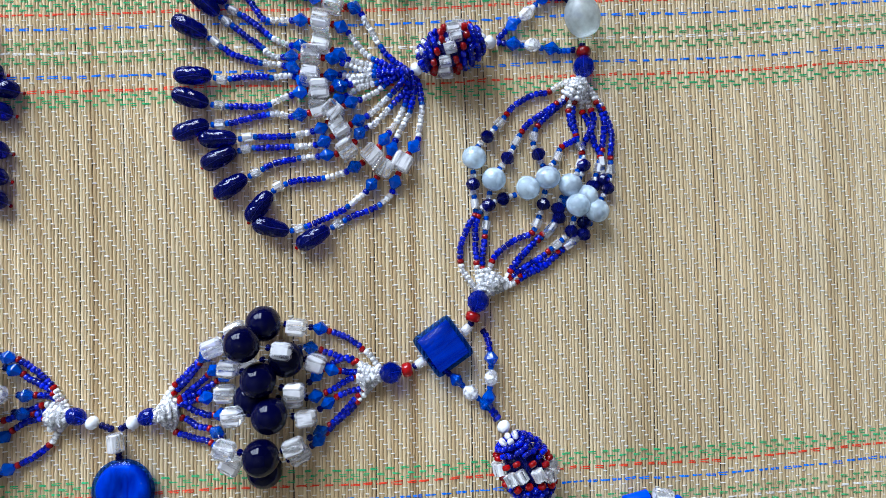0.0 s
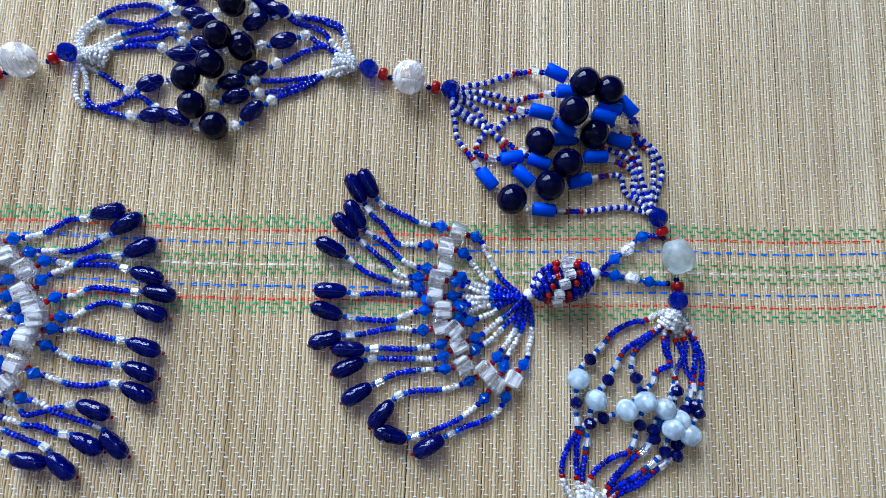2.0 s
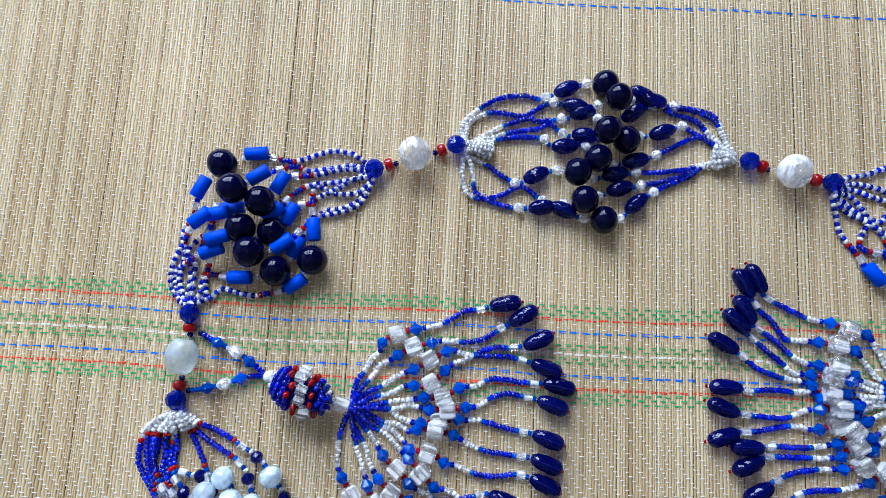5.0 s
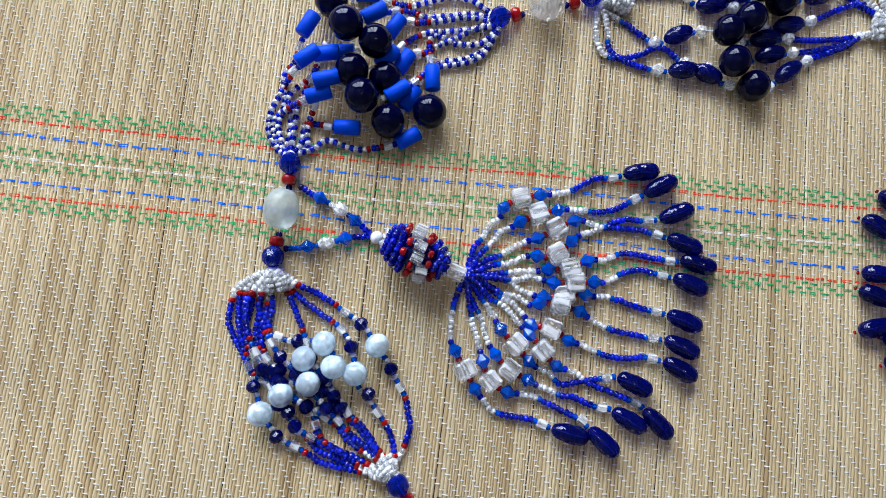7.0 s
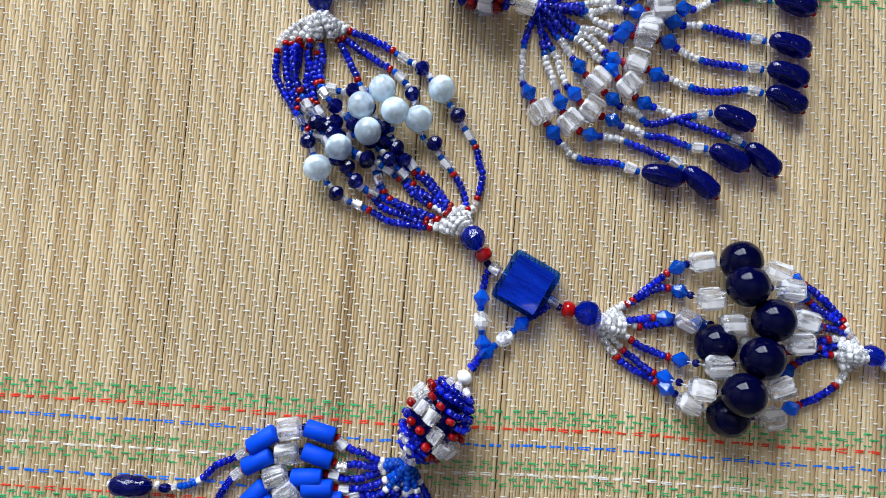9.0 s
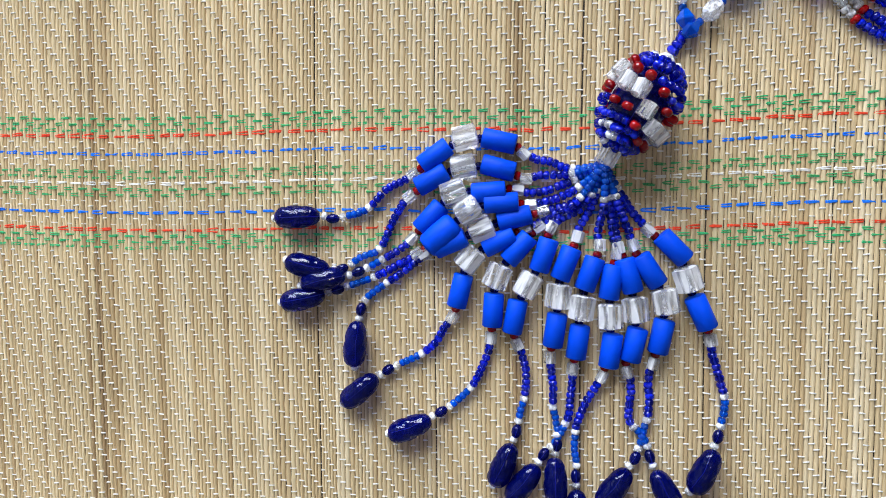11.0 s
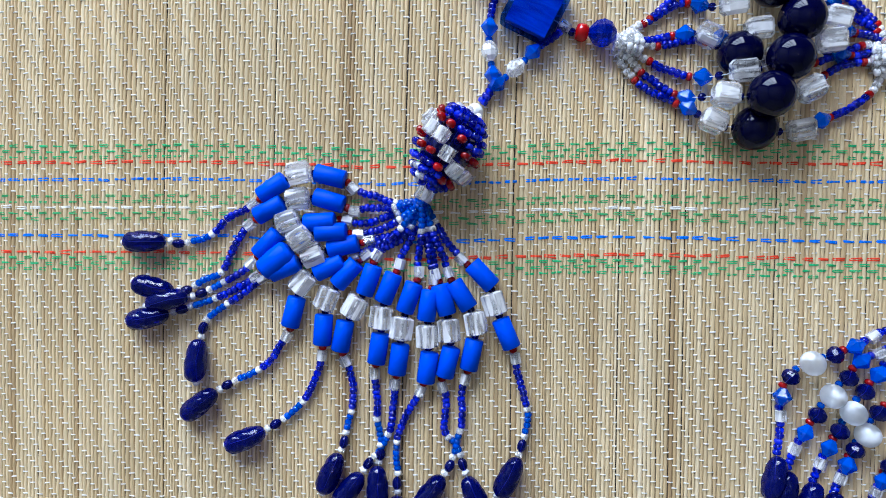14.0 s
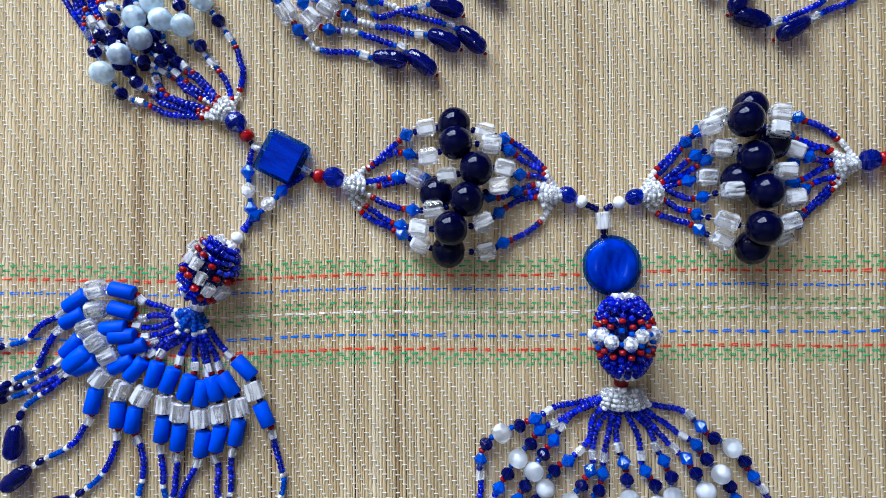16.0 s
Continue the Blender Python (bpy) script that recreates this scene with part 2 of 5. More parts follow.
def lathe(name, profile, mat, segs=12, twist=0.0, flute=0.0, flutes=5, smooth=True, squash=1.0, square=False):
    """A bead turned about its string (local x). profile: (x, radius) in millimetres. flutes: grooves that wind round it."""
    bm = bmesh.new()
    rings = []
    for x, r in profile:
        ring = []
        for k in range(segs):
            a = 2 * math.pi * (k + (0.5 if square else 0)) / segs
            q = r * (1 - flute * (1 - abs(math.sin(flutes * 0.5 * (a + twist * x)))) ** 2.5)
            if square:
                q = r / max(abs(math.cos(a)), abs(math.sin(a)))
            ring.append(bm.verts.new((x * MM, q * math.cos(a) * MM, q * math.sin(a) * MM * squash)))
        rings.append(ring)
    for a, b in zip(rings, rings[1:]):
        for k in range(segs):
            bm.faces.new((a[k], a[(k + 1) % segs], b[(k + 1) % segs], b[k]))
    bm.faces.new(rings[0])
    bm.faces.new(rings[-1])
    if mat == glass_crystal:
        add_core(bm, profile[-1][0] - profile[0][0])
    return finish(name, bm, [mat, glass_clear], smooth)


def add_core(bm, length, radius=0.6):
    """The pale lining of the string hole, seen through clear glass."""
    faces = set(bm.faces)
    bmesh.ops.create_cone(bm, segments=6, radius1=radius * MM, radius2=radius * MM, depth=length * 0.96 * MM, cap_ends=False,
                          matrix=Matrix.Rotation(math.pi / 2, 4, "Y"))
    for f in bm.faces:
        if f not in faces:
            f.material_index = 1


def ball_profile(length, dia, n=7, hole=0.3):
    """Round or oval profile with small flats where the string goes in."""
    out = []
    for k in range(n):
        a = math.pi * (hole * 0.35 + (1 - hole * 0.7) * k / (n - 1))
        out.append((-math.cos(a) * length / 2, max(0.25, math.sin(a) * dia / 2)))
    return out


def block(name, lx, ly, lz, mat, bevel=0.6, lining=None):
    """A pressed glass block with softened edges and, if lined, a leaf of foil inside."""
    bm = bmesh.new()
    bmesh.ops.create_cube(bm, size=1)
    bmesh.ops.scale(bm, vec=(lx * MM, ly * MM, lz * MM), verts=bm.verts)
    bmesh.ops.bevel(bm, geom=list(bm.edges), offset=bevel * MM, segments=1 if mat == glass_crystal else 2, profile=0.6, affect="EDGES")
    if mat == glass_crystal:
        add_core(bm, lx)
    if lining:
        old = set(bm.faces)
        bmesh.ops.create_cube(bm, size=1, matrix=Matrix.Diagonal((lx * 0.8 * MM, ly * 0.84 * MM, lz * 0.4 * MM, 1)))
        for f in bm.faces:
            if f not in old:
                f.material_index = 1
    return finish(name, bm, [mat, lining or glass_clear], mat != glass_crystal and not lining)


def faceted(name, length, dia, mat, segs=8):
    """A fire-polished bead with flat facets."""
    return lathe(name, [(-length / 2, dia * 0.16), (-length * 0.28, dia * 0.42), (0, dia * 0.5), (length * 0.28, dia * 0.42), (length / 2, dia * 0.16)], mat, segs, smooth=False)


drop_profile = [(-7.2, 0.6), (-6.9, 1.4), (-6.2, 2.1), (-5, 2.65), (-3.5, 3.0), (-2, 3.2), (-0.5, 3.32), (1, 3.38), (2.5, 3.38), (4.2, 3.2), (5.4, 2.8), (6.3, 2.1), (6.9, 1.2), (7.2, 0.5)]

# kind: name, mesh, length along the string, radius, label
BEADS = {}


def bead(key, name, me, length, radius):
    BEADS[key] = (name, me, length, radius)


seed = [(-0.95, 0.6), (-0.85, 1.05), (-0.4, 1.36), (0.4, 1.36), (0.85, 1.05), (0.95, 0.6)]
small = [(x, r * 0.9) for x, r in seed]
bead("s", "seed_bead", lathe("seed_bead_cobalt", seed, glass_cobalt, 10), 1.9, 1.35)
bead("w", "seed_bead", lathe("seed_bead_clear", seed, glass_clear, 10), 1.9, 1.35)
bead("m", "seed_bead", lathe("seed_bead_bright", small, glass_sky, 10), 1.85, 1.2)
bead("r", "seed_bead", lathe("seed_bead_red", [(x, r * 1.05) for x, r in seed], glass_red, 10), 1.95, 1.4)
bead("t", "tip_bead", lathe("tip_bead_red", [(x * 0.55, r * 0.6) for x, r in seed], glass_red, 8), 1.1, 1.4)
bead("n", "seed_bead", lathe("seed_bead_dark", seed, glass_navy, 10), 1.9, 1.3)
bead("b", "bicone_bead", lathe("bicone_bead", [(-2.9, 1.0), (-2.5, 1.25), (-0.3, 2.9), (0.3, 2.9), (2.5, 1.25), (2.9, 1.0)], glass_sky, 6, smooth=False), 5.6, 2.6)
bead("C", "cube_bead", block("cube_bead", 7.2, 7.8, 7.4, glass_crystal, 1.0), 7.2, 3.7)
bead("K", "cube_bead", lathe("hexagon_bead", [(-3.9, 2.6), (-3.4, 4.0), (3.4, 4.0), (3.9, 2.6)], glass_crystal, 7, smooth=False), 7.4, 3.7)
bead("X", "cube_bead", block("long_cube_bead", 8.0, 7.0, 6.8, glass_crystal, 1.3), 8.0, 3.4)
bead("q", "cut_tube_bead", lathe("cut_tube_bead", [(-1.9, 1.35), (-1.7, 1.95), (1.7, 1.95), (1.9, 1.35)], glass_crystal, 6, smooth=False), 3.9, 1.8)
bead("Q", "tube_bead", lathe("clear_tube_bead", [(-3.6, 2.6), (-3.2, 3.3), (3.2, 3.3), (3.6, 2.6)], glass_crystal, 8, smooth=False), 7.0, 3.2)
bead("D", "drop_bead", lathe("drop_bead", [(x * 1.04, r * 1.12) for x, r in drop_profile], glass_navy, 32, twist=0.55, flute=0.26, flutes=5), 14.6, 3.9)
bead("V", "oval_bead", lathe("twisted_oval_bead", [(x, r) for x, r in ball_profile(13.4, 7.6, 13)], glass_navy, 32, twist=0.6, flute=0.28, flutes=6), 13.0, 3.6)
bead("T", "tube_bead", lathe("matte_tube_bead", [(-5.3, 1.2), (-5.25, 2.8), (-4.9, 3.15), (4.9, 3.15), (5.25, 2.8), (5.3, 1.2)], matte_blue, 16), 10.6, 3.15)
# made-up fat bead in place of two or three overlapping matte tubes
bead("G", "pebble_bead", lathe("matte_tube_clump_bead", [(-6.2, 2.0), (-5.9, 3.6), (-4.8, 4.3), (0, 4.5), (4.8, 4.2), (5.8, 3.5), (6.1, 2.0)], matte_blue, 16), 12.0, 4.4)
bead("o", "round_bead", lathe("opal_round_bead", ball_profile(9.6, 10.2, 9), glass_opal, 14), 9.2, 4.8)
bead("N", "faceted_bead", faceted("navy_faceted_bead", 5.0, 6.0, glass_navy, 9), 4.9, 2.9)
bead("O", "oval_bead", lathe("small_navy_oval_bead", ball_profile(4.6, 3.3, 6), glass_navy, 10), 4.5, 1.6)
bead("B", "round_bead", lathe("large_blue_black_bead", ball_profile(13.9, 14.3, 13), glass_black, 24), 13.6, 7.1)
bead("a", "round_bead", lathe("round_blue_black_bead", ball_profile(12.8, 13.2, 13), glass_black, 24), 12.6, 6.6)
bead("f", "faceted_bead", faceted("clear_faceted_bead", 6.6, 5.8, glass_clear, 8), 6.4, 2.8)
bead("F", "round_bead", lathe("milky_frosted_bead", ball_profile(7.8, 8.2, 9), glass_milk, 14), 7.6, 4.0)
bead("c", "faceted_bead", faceted("small_clear_faceted_bead", 4.8, 5.2, glass_clear, 8), 4.6, 2.5)
bead("W", "spacer_bead", lathe("white_spacer_bead", ball_profile(5.0, 5.8, 6), paint_white, 12), 4.8, 2.8)
bead("H", "faceted_bead", faceted("sapphire_faceted_bead", 8.8, 9.2, glass_sapphire, 9), 8.6, 4.6)
bead("R", "spacer_bead", lathe("red_spacer_bead", [(-2.1, 1.5), (-1.8, 2.5), (-0.9, 3.0), (0.9, 3.0), (1.8, 2.5), (2.1, 1.5)], glass_red, 14), 4.2, 3.0)
bead("Z", "oval_bead", lathe("sapphire_oval_bead", ball_profile(8.5, 7.0, 8), glass_sapphire, 14), 8.3, 3.5)
bead("P", "frosted_bead", lathe("frosted_barrel_bead", ball_profile(18.0, 14.4, 11, 0.5), glass_frost, 20), 17.6, 7.0)
bead("L", "round_bead", lathe("silver_lined_clear_bead", ball_profile(15.6, 16.2, 11), glass_lined, 24), 15.4, 8.0)
bead("S", "square_bead", block("square_glass_bead", 18.0, 19.0, 8.0, glass_square, 2.0, lining=foil_navy), 18.0, 4.0)
bead("j", "tube_bead", lathe("clear_end_bead", [(-2.0, 1.4), (-1.8, 2.1), (1.8, 2.1), (2.0, 1.4)], glass_crystal, 8), 4.0, 2.1)


# ---- strings of beads ----
def curve_through(pts, step=0.4):
    """A smooth line through the points, in millimetres."""
    p = [np.array(q, float) for q in pts]
    if len(p) == 2:
        p = [p[0], (p[0] + p[1]) / 2, p[1]]
    out, marks = [], []
    for i in range(len(p) - 1):
        marks.append(len(out))
        a, b, c, d = p[max(i - 1, 0)], p[i], p[i + 1], p[min(i + 2, len(p) - 1)]
        n = max(2, int(np.linalg.norm(c - b) / step))
        for k in range(n):
            s = k / n
            out.append(0.5 * ((2 * b) + (c - a) * s + (2 * a - 5 * b + 4 * c - d) * s * s + (3 * b - a - 3 * c + d) * s ** 3))
    marks.append(len(out))
    out.append(p[-1])
    return np.array(out), marks


def expand(pattern):
    out = []
    for word in pattern.split():
        n = int(word[:-1]) if len(word) > 1 else 1
        out += [word[-1]] * n
    return out


def strand(thing, pattern, *pts, lift=0.0, name="strand", stretch=(0.8, 1.25)):
    """A thread with its beads, lying on the mat. pts: (x, y) or (x, y, height above where it would lie), millimetres."""
    line, marks = curve_through([(q[0], q[1], q[2] if len(q) > 2 else 0.0) for q in pts])
    seg = np.linalg.norm(np.diff(line[:, :2], axis=0), axis=1)
    run = np.concatenate([[0], np.cumsum(seg)])
    keys = expand(pattern)
    ends = np.concatenate([[0], np.cumsum([BEADS[k][2] for k in keys])])
    # beads whose place is fixed hold their point; the others share the thread between them
    have, want, j = [0.0], [0.0], 0
    for q, mark in zip(pts, marks):
        if len(q) > 3:
            j = keys.index(q[3], j)
            have.append((ends[j] + ends[j + 1]) / 2)
            want.append(run[mark])
            j += 1
    have.append(ends[-1])
    want.append(run[-1])
    spots = []
    for i, k in enumerate(keys):
        spots.append((k, np.interp((ends[i] + ends[i + 1]) / 2, have, want)))
    f = run[-1] / ends[-1]

    def point(s):
        return np.array([np.interp(s, run, line[:, i]) for i in range(3)])

    heights = []
    for k, s in spots:
        heights.append(BEADS[k][3] + point(s)[2] + lift)
    # thread: a thin tube through the beads
    bm = bmesh.new()
    ring0 = None
    origin = point(0)
    for (k, s), h in zip(spots, heights):
        q = point(s)
        c = Vector(((q[0] - origin[0]) * MM, (q[1] - origin[1]) * MM, h * MM))
        ring = [bm.verts.new(c + Vector((0.18 * MM * dx, 0.18 * MM * dx, 0.25 * MM * dz))) for dx, dz in ((1, 0), (0, 1), (-1, 0), (0, -1))]
        if ring0:
            for i in range(4):
                bm.faces.new((ring0[i], ring0[(i + 1) % 4], ring[(i + 1) % 4], ring[i]))
        ring0 = ring
    base = Matrix.Translation((origin[0] * MM, origin[1] * MM, 0))
    th = part(name, finish(name, bm, [thread_mat]), thing, thing.matrix_basis.inverted() @ base)
    place_beads(th, spots, heights, point, origin, f, stretch)
    return th


def place_beads(th, spots, heights, point, origin, f, stretch):
    n = len(spots)
    for i, (k, s) in enumerate(spots):
        bname, me, length, radius = BEADS[k]
        a, b = point(max(s - length * f * 0.5, 0)), point(s + length * f * 0.5)
        h0 = heights[max(i - 1, 0)]
        h1 = heights[min(i + 1, n - 1)]
        slope = 0.0 if radius > 2.4 or n == 1 else (h1 - h0) * 0.35 / max(length, 1)
        way = Vector((b[0] - a[0], b[1] - a[1], slope * np.hypot(b[0] - a[0], b[1] - a[1]))).normalized()
        q = point(s)
        rot = way.to_track_quat("X", "Z").to_matrix().to_4x4()
        roll = Matrix.Rotation(random.uniform(-0.25, 0.25) if k in "CXS" else random.uniform(0, 6.28) if k not in "S" else 0, 4, "X")
        if k == "S":
            roll = Matrix.Identity(4)
        stretch_x = min(max(f, stretch[0]), stretch[1]) if length < 3 else 1.0
        wob = 0.0 if radius > 2 else random.uniform(-0.16, 0.16)
        m = Matrix.Translation(((q[0] - origin[0] + wob) * MM, (q[1] - origin[1] + wob) * MM, heights[i] * MM)) @ rot @ roll @ Matrix.Diagonal((stretch_x, 1, 1, 1))
        part(bname, me, th, m)


def thing_at(name, x, y, label, category, group=""):
    e = new(name)
    e.empty_display_size = 0.005
    e.matrix_basis = Matrix.Translation((x * MM, y * MM, 0))
    return tagged(e, label, category, group)


def egg(thing, a, b, dia, slant=1.6, ring=False):
    """A hollow egg woven of bead strings that run from end to end. A slanting band of clear cubes between red beads, or a level ring of facets."""
    rows = 18 if ring else 12
    A, B = np.array(a, float), np.array(b, float)
    length = np.linalg.norm(B - A)
    way = Vector((*(B - A), 0)).normalized()
    mid = (A + B) / 2
    base = thing.matrix_basis.inverted() @ Matrix.Translation((mid[0] * MM, mid[1] * MM, dia / 2 * MM)) @ way.to_track_quat("X", "Z").to_matrix().to_4x4()
    part("core", lathe("core_bead", ball_profile(length * 0.8, dia * 0.74, 9), glass_navy, 14), thing, base)
    n = 15 if ring else 11
    for j in range(rows):
        ang = 2 * math.pi * (j + 0.5) / rows
        bm = bmesh.new()
        bmesh.ops.create_cone(bm, segments=5, radius1=0.15 * MM, radius2=0.15 * MM, depth=length * MM, cap_ends=True,
                              matrix=Matrix.Rotation(math.pi / 2, 4, "Y"))
        th = part("strand", finish("strand", bm, [thread_mat]), thing, base)
        start = 3.3 + slant * math.cos(ang)
        for i in range(n):
            u = (i + 0.5 + random.uniform(-0.2, 0.2)) / n
            if ring:
                key = "w" if i in (0, 14) else "r" if i in (5, 9) else "m" if i in (6, 8) else "c" if i == 7 else "s"
                if i in (0, 1, 13, 14) and j % 2 or key == "c" and j % 3 == 2:
                    continue
                u += 0.35 * (-1) ** j / n * math.sin(math.pi * u)
                spots = [(key, 0.0, 1.2 if key == "c" else 1.0)]
            else:
                d = i - start
                if 0 <= d < 1 or 3 <= d < 4:
                    spots = [("r", 0.0, 1.15)]
                elif 1 <= d < 2:
                    spots = [("q", 0.0, 1.25)]
                    u += 0.5 / n
                elif 2 <= d < 3:
                    continue
                else:
                    key = "w" if i == 0 or i > start + 5.5 and (i + j) % 3 == 0 else "s"
                    spots = [(key, -0.13, 1.0), (key, 0.13, 1.0)]
                    if i in (0, n - 1):
                        spots = spots[:1] if j % 2 else []
            for key, aside, size in spots:
                la = math.pi * (0.07 + 0.86 * u)
                r = math.sin(la) * dia / 2 * (1.02 - 0.10 * u) * 0.95
                tw = ang + aside + 0.35 * (u - 0.5) + random.uniform(-0.06, 0.06)
                pos = Vector((-math.cos(la) * length / 2, r * math.cos(tw), r * math.sin(tw)))
                tang = Vector((math.sin(la) * length / 2, math.cos(la) * dia / 2 * math.cos(tw), math.cos(la) * dia / 2 * math.sin(tw))).normalized()
                bname, me, _, _ = BEADS[key]
                part(bname, me, th, Matrix.Translation(pos * MM) @ tang.to_track_quat("X", "Z").to_matrix().to_4x4() @ Matrix.Diagonal((size, size, size, 1)))


def cap(thing, tip, heart, n=10, spread=5.0, count=5, start=1.6):
    """The sheaf of clear seed strings, two layers deep, with which a beaded section begins: from its tip towards its heart."""
    t, h = Vector(tip), Vector(heart)
    way = (h - t).normalized()
    side = Vector((-way.y, way.x))
    for k in range(n):
        layer = k % 2
        u = (k + 0.5) / n * 2 - 1
        a = t + side * u * start + way * random.uniform(0, 1.2)
        b = t + side * (u + random.uniform(-0.12, 0.12)) * spread + way * (count * 1.95 * math.sqrt(max(0.2, 1 - 0.35 * u * u)))
        rise = (1 - u * u) * 2.4
        strand(thing, f"{count}w", (a.x, a.y, 1.0 + layer * 2.3), ((a.x + b.x) / 2, (a.y + b.y) / 2, rise + 0.6 + layer * 2.0), (b.x, b.y, rise * 0.6 + layer * 1.2))


def dish(name, profile, mat, dia, segs=32):
    """A round pressed form from rings of (share of the radius, height in millimetres); the inner rings are oval."""
    bm = bmesh.new()
    rings = []
    for r, z in profile:
        wide = 0.55 if r < 0.5 and z > 0 else 1.0
        rings.append([bm.verts.new((max(r, 0.01) * wide * dia * MM * math.cos(a), max(r, 0.01) * dia * MM * math.sin(a) * 1.03, (z + 0.12 * math.sin(2 * a + 3 * r)) * MM)) for a in [2 * math.pi * k / segs for k in range(segs)]])
    for a, b in zip(rings, rings[1:]):
        for k in range(segs):
            bm.faces.new((a[k], a[(k + 1) % segs], b[(k + 1) % segs], b[k]))
    bm.faces.new(rings[0])
    bm.faces.new(rings[-1])
    return finish(name, bm, [mat])


def disc(thing, at, dia):
    """A domed round pendant: clear blue glass over crackled foil with a dented middle."""
    m = thing.matrix_basis.inverted() @ Matrix.Translation((at[0] * MM, at[1] * MM, 4 * MM))
    shell = part("disc", dish("disc", ((0.0, 1.6), (0.2, 1.8), (0.42, 2.7), (0.65, 2.9), (0.85, 2.3), (0.96, 1.2), (1.0, 0.0), (0.93, -1.4), (0.6, -2.2), (0.0, -2.4)), glass_square, dia), thing, m, "round foil-blue glass disc")
    part("foil_leaf", dish("foil_leaf", ((0.0, 0.2), (0.2, 0.4), (0.4, 1.5), (0.6, 2.0), (0.8, 1.3), (0.88, 0.0), (0.6, -1.0), (0.0, -1.2)), foil_blue, dia), shell, None, "crackled bright blue foil")


# ---- setting: floor and woven mat ----
def floor_plane():
    bm = bmesh.new()
    bmesh.ops.create_grid(bm, x_segments=8, y_segments=8, size=60)
    ob = new("floor", finish("floor", bm, [dark_floor], False))
    ob.location = (0.12, 0.05, -0.0045)
    tagged(ob, "dark floor under the straw mat", "floor", kind="structure")


def slab(name, lo, hi, mat, label, category):
    """A wall or ceiling as a solid block between two corners, in metres."""
    bm = bmesh.new()
    bmesh.ops.create_cube(bm, size=1)
    ob = new(name, finish(name, bm, [mat], False))
    ob.matrix_basis = Matrix.LocRotScale([(a + b) / 2 for a, b in zip(lo, hi)], None, [b - a for a, b in zip(lo, hi)])
    return tagged(ob, label, category, kind="structure")


def room():
    """Plain walls and a ceiling added out of view to close the place and bounce light, with one window beyond the far
    edge of the mat.
    """
    d, w, s, h = WIN
    x0, x1, y0, top = -1.9, 2.1, -2.2, 2.5
    cx = WIN_X
    unseen_wall = "plain grey wall, unseen and added to close the room"
    slab("wall_west", (x0 - 0.1, y0, 0), (x0, d + 0.1, top), wall_paint, unseen_wall, "wall")
    slab("wall_east", (x1, y0, 0), (x1 + 0.1, d + 0.1, top), wall_paint, unseen_wall, "wall")
    slab("wall_south", (x0, y0 - 0.1, 0), (x1, y0, top), wall_paint, unseen_wall, "wall")
    slab("ceiling", (x0 - 0.1, y0 - 0.1, top), (x1 + 0.1, d + 0.2, top + 0.1), wall_paint, "plain grey ceiling, unseen and added to close the room", "ceiling")
    slab("wall_north", (x0, d, 0), (x1, d + 0.1, s), wall_paint, unseen_wall, "wall")
    slab("wall_north_top", (x0, d, s + h), (x1, d + 0.1, top), wall_paint, unseen_wall, "wall")
    slab("wall_north_west", (x0, d, s), (cx - w / 2, d + 0.1, s + h), wall_paint, unseen_wall, "wall")
    slab("wall_north_east", (cx + w / 2, d, s), (x1, d + 0.1, s + h), wall_paint, unseen_wall, "wall")
    for k in range(1, 4):
        x = cx - w / 2 + w * k / 4
        slab("window_bar", (x - 0.03, d - 0.05, s), (x + 0.03, d - 0.01, s + h), wall_paint, "painted upright window bar", "window bar")


PITCH, ROW = 1.335, 1.97  # reed width and stitch row spacing, millimetres
MAT_X0, MAT_X1, MAT_Y0, MAT_Y1 = -300, 540, -300, 419
floor_plane()
room()


def wave(x):
    """How the stitch rows wander across the mat, millimetres."""
    return 0.025 * max(0.0, x - 130) + 0.9 * math.sin(x / 60.0) + 0.7 * math.sin(x / 23.0 + 1)


CRACKS = (-158, -143, -105, -58, -21, 15, 32, 66, 104, 122, 161, 188, 222, 262, 310, 338, 366)  # open gaps between reeds, millimetres


def reed_edges():
    """Left edges and widths of the reeds, with a few open cracks."""
    rng = random.Random(5)
    x, out = MAT_X0, []
    while x < MAT_X1:
        w = PITCH * rng.choice((0.72, 0.85, 0.95, 1.0, 1.05, 1.15, 1.3))
        if any(-1.5 < x - c < 4 for c in CRACKS[1::4]):  # thin reeds in a bundle round some cracks
            w *= 0.7
        out.append((x, w))
        gap = rng.uniform(0.15, 0.3) if rng.random() < 0.03 else 0.03
        if any(x < c <= x + w for c in CRACKS):
            gap = rng.uniform(0.2, 0.5)
        x += w + gap
    return out


REEDS = reed_edges()


def reed_shape(verts, faces, index, x, w, rng, bend):
    """Rounded strip along y that dips under its stitches and swells between them."""
    n0 = len(verts)
    prof = ((-0.50, -0.38), (-0.36, -0.05), (0.0, 0.03), (0.36, -0.05), (0.50, -0.38))
    top = rng.uniform(-0.2, -0.08)
    lean = rng.uniform(-0.18, 0.18)
    step = 2 * ROW
    n = int((MAT_Y1 - MAT_Y0) / step) + 2
    first = MAT_Y1 - (index % 4) * ROW + wave(x) + step
    for i in range(n):
        y = first - i * step
        dip = i % 2
        ww = w * (0.93 if dip else 1.04)
        dx = bend(y)
        for px, pz in prof:
            verts.append(((x + w / 2 + px * ww + dx) * MM, y * MM, (pz * 1.3 + top + lean * px - (0.26 if dip else 0.0)) * MM))
    k = len(prof)
    for i in range(n - 1):
        for j in range(k - 1):
            q = n0 + i * k + j
            faces.append((q, q + k, q + k + 1, q + 1))


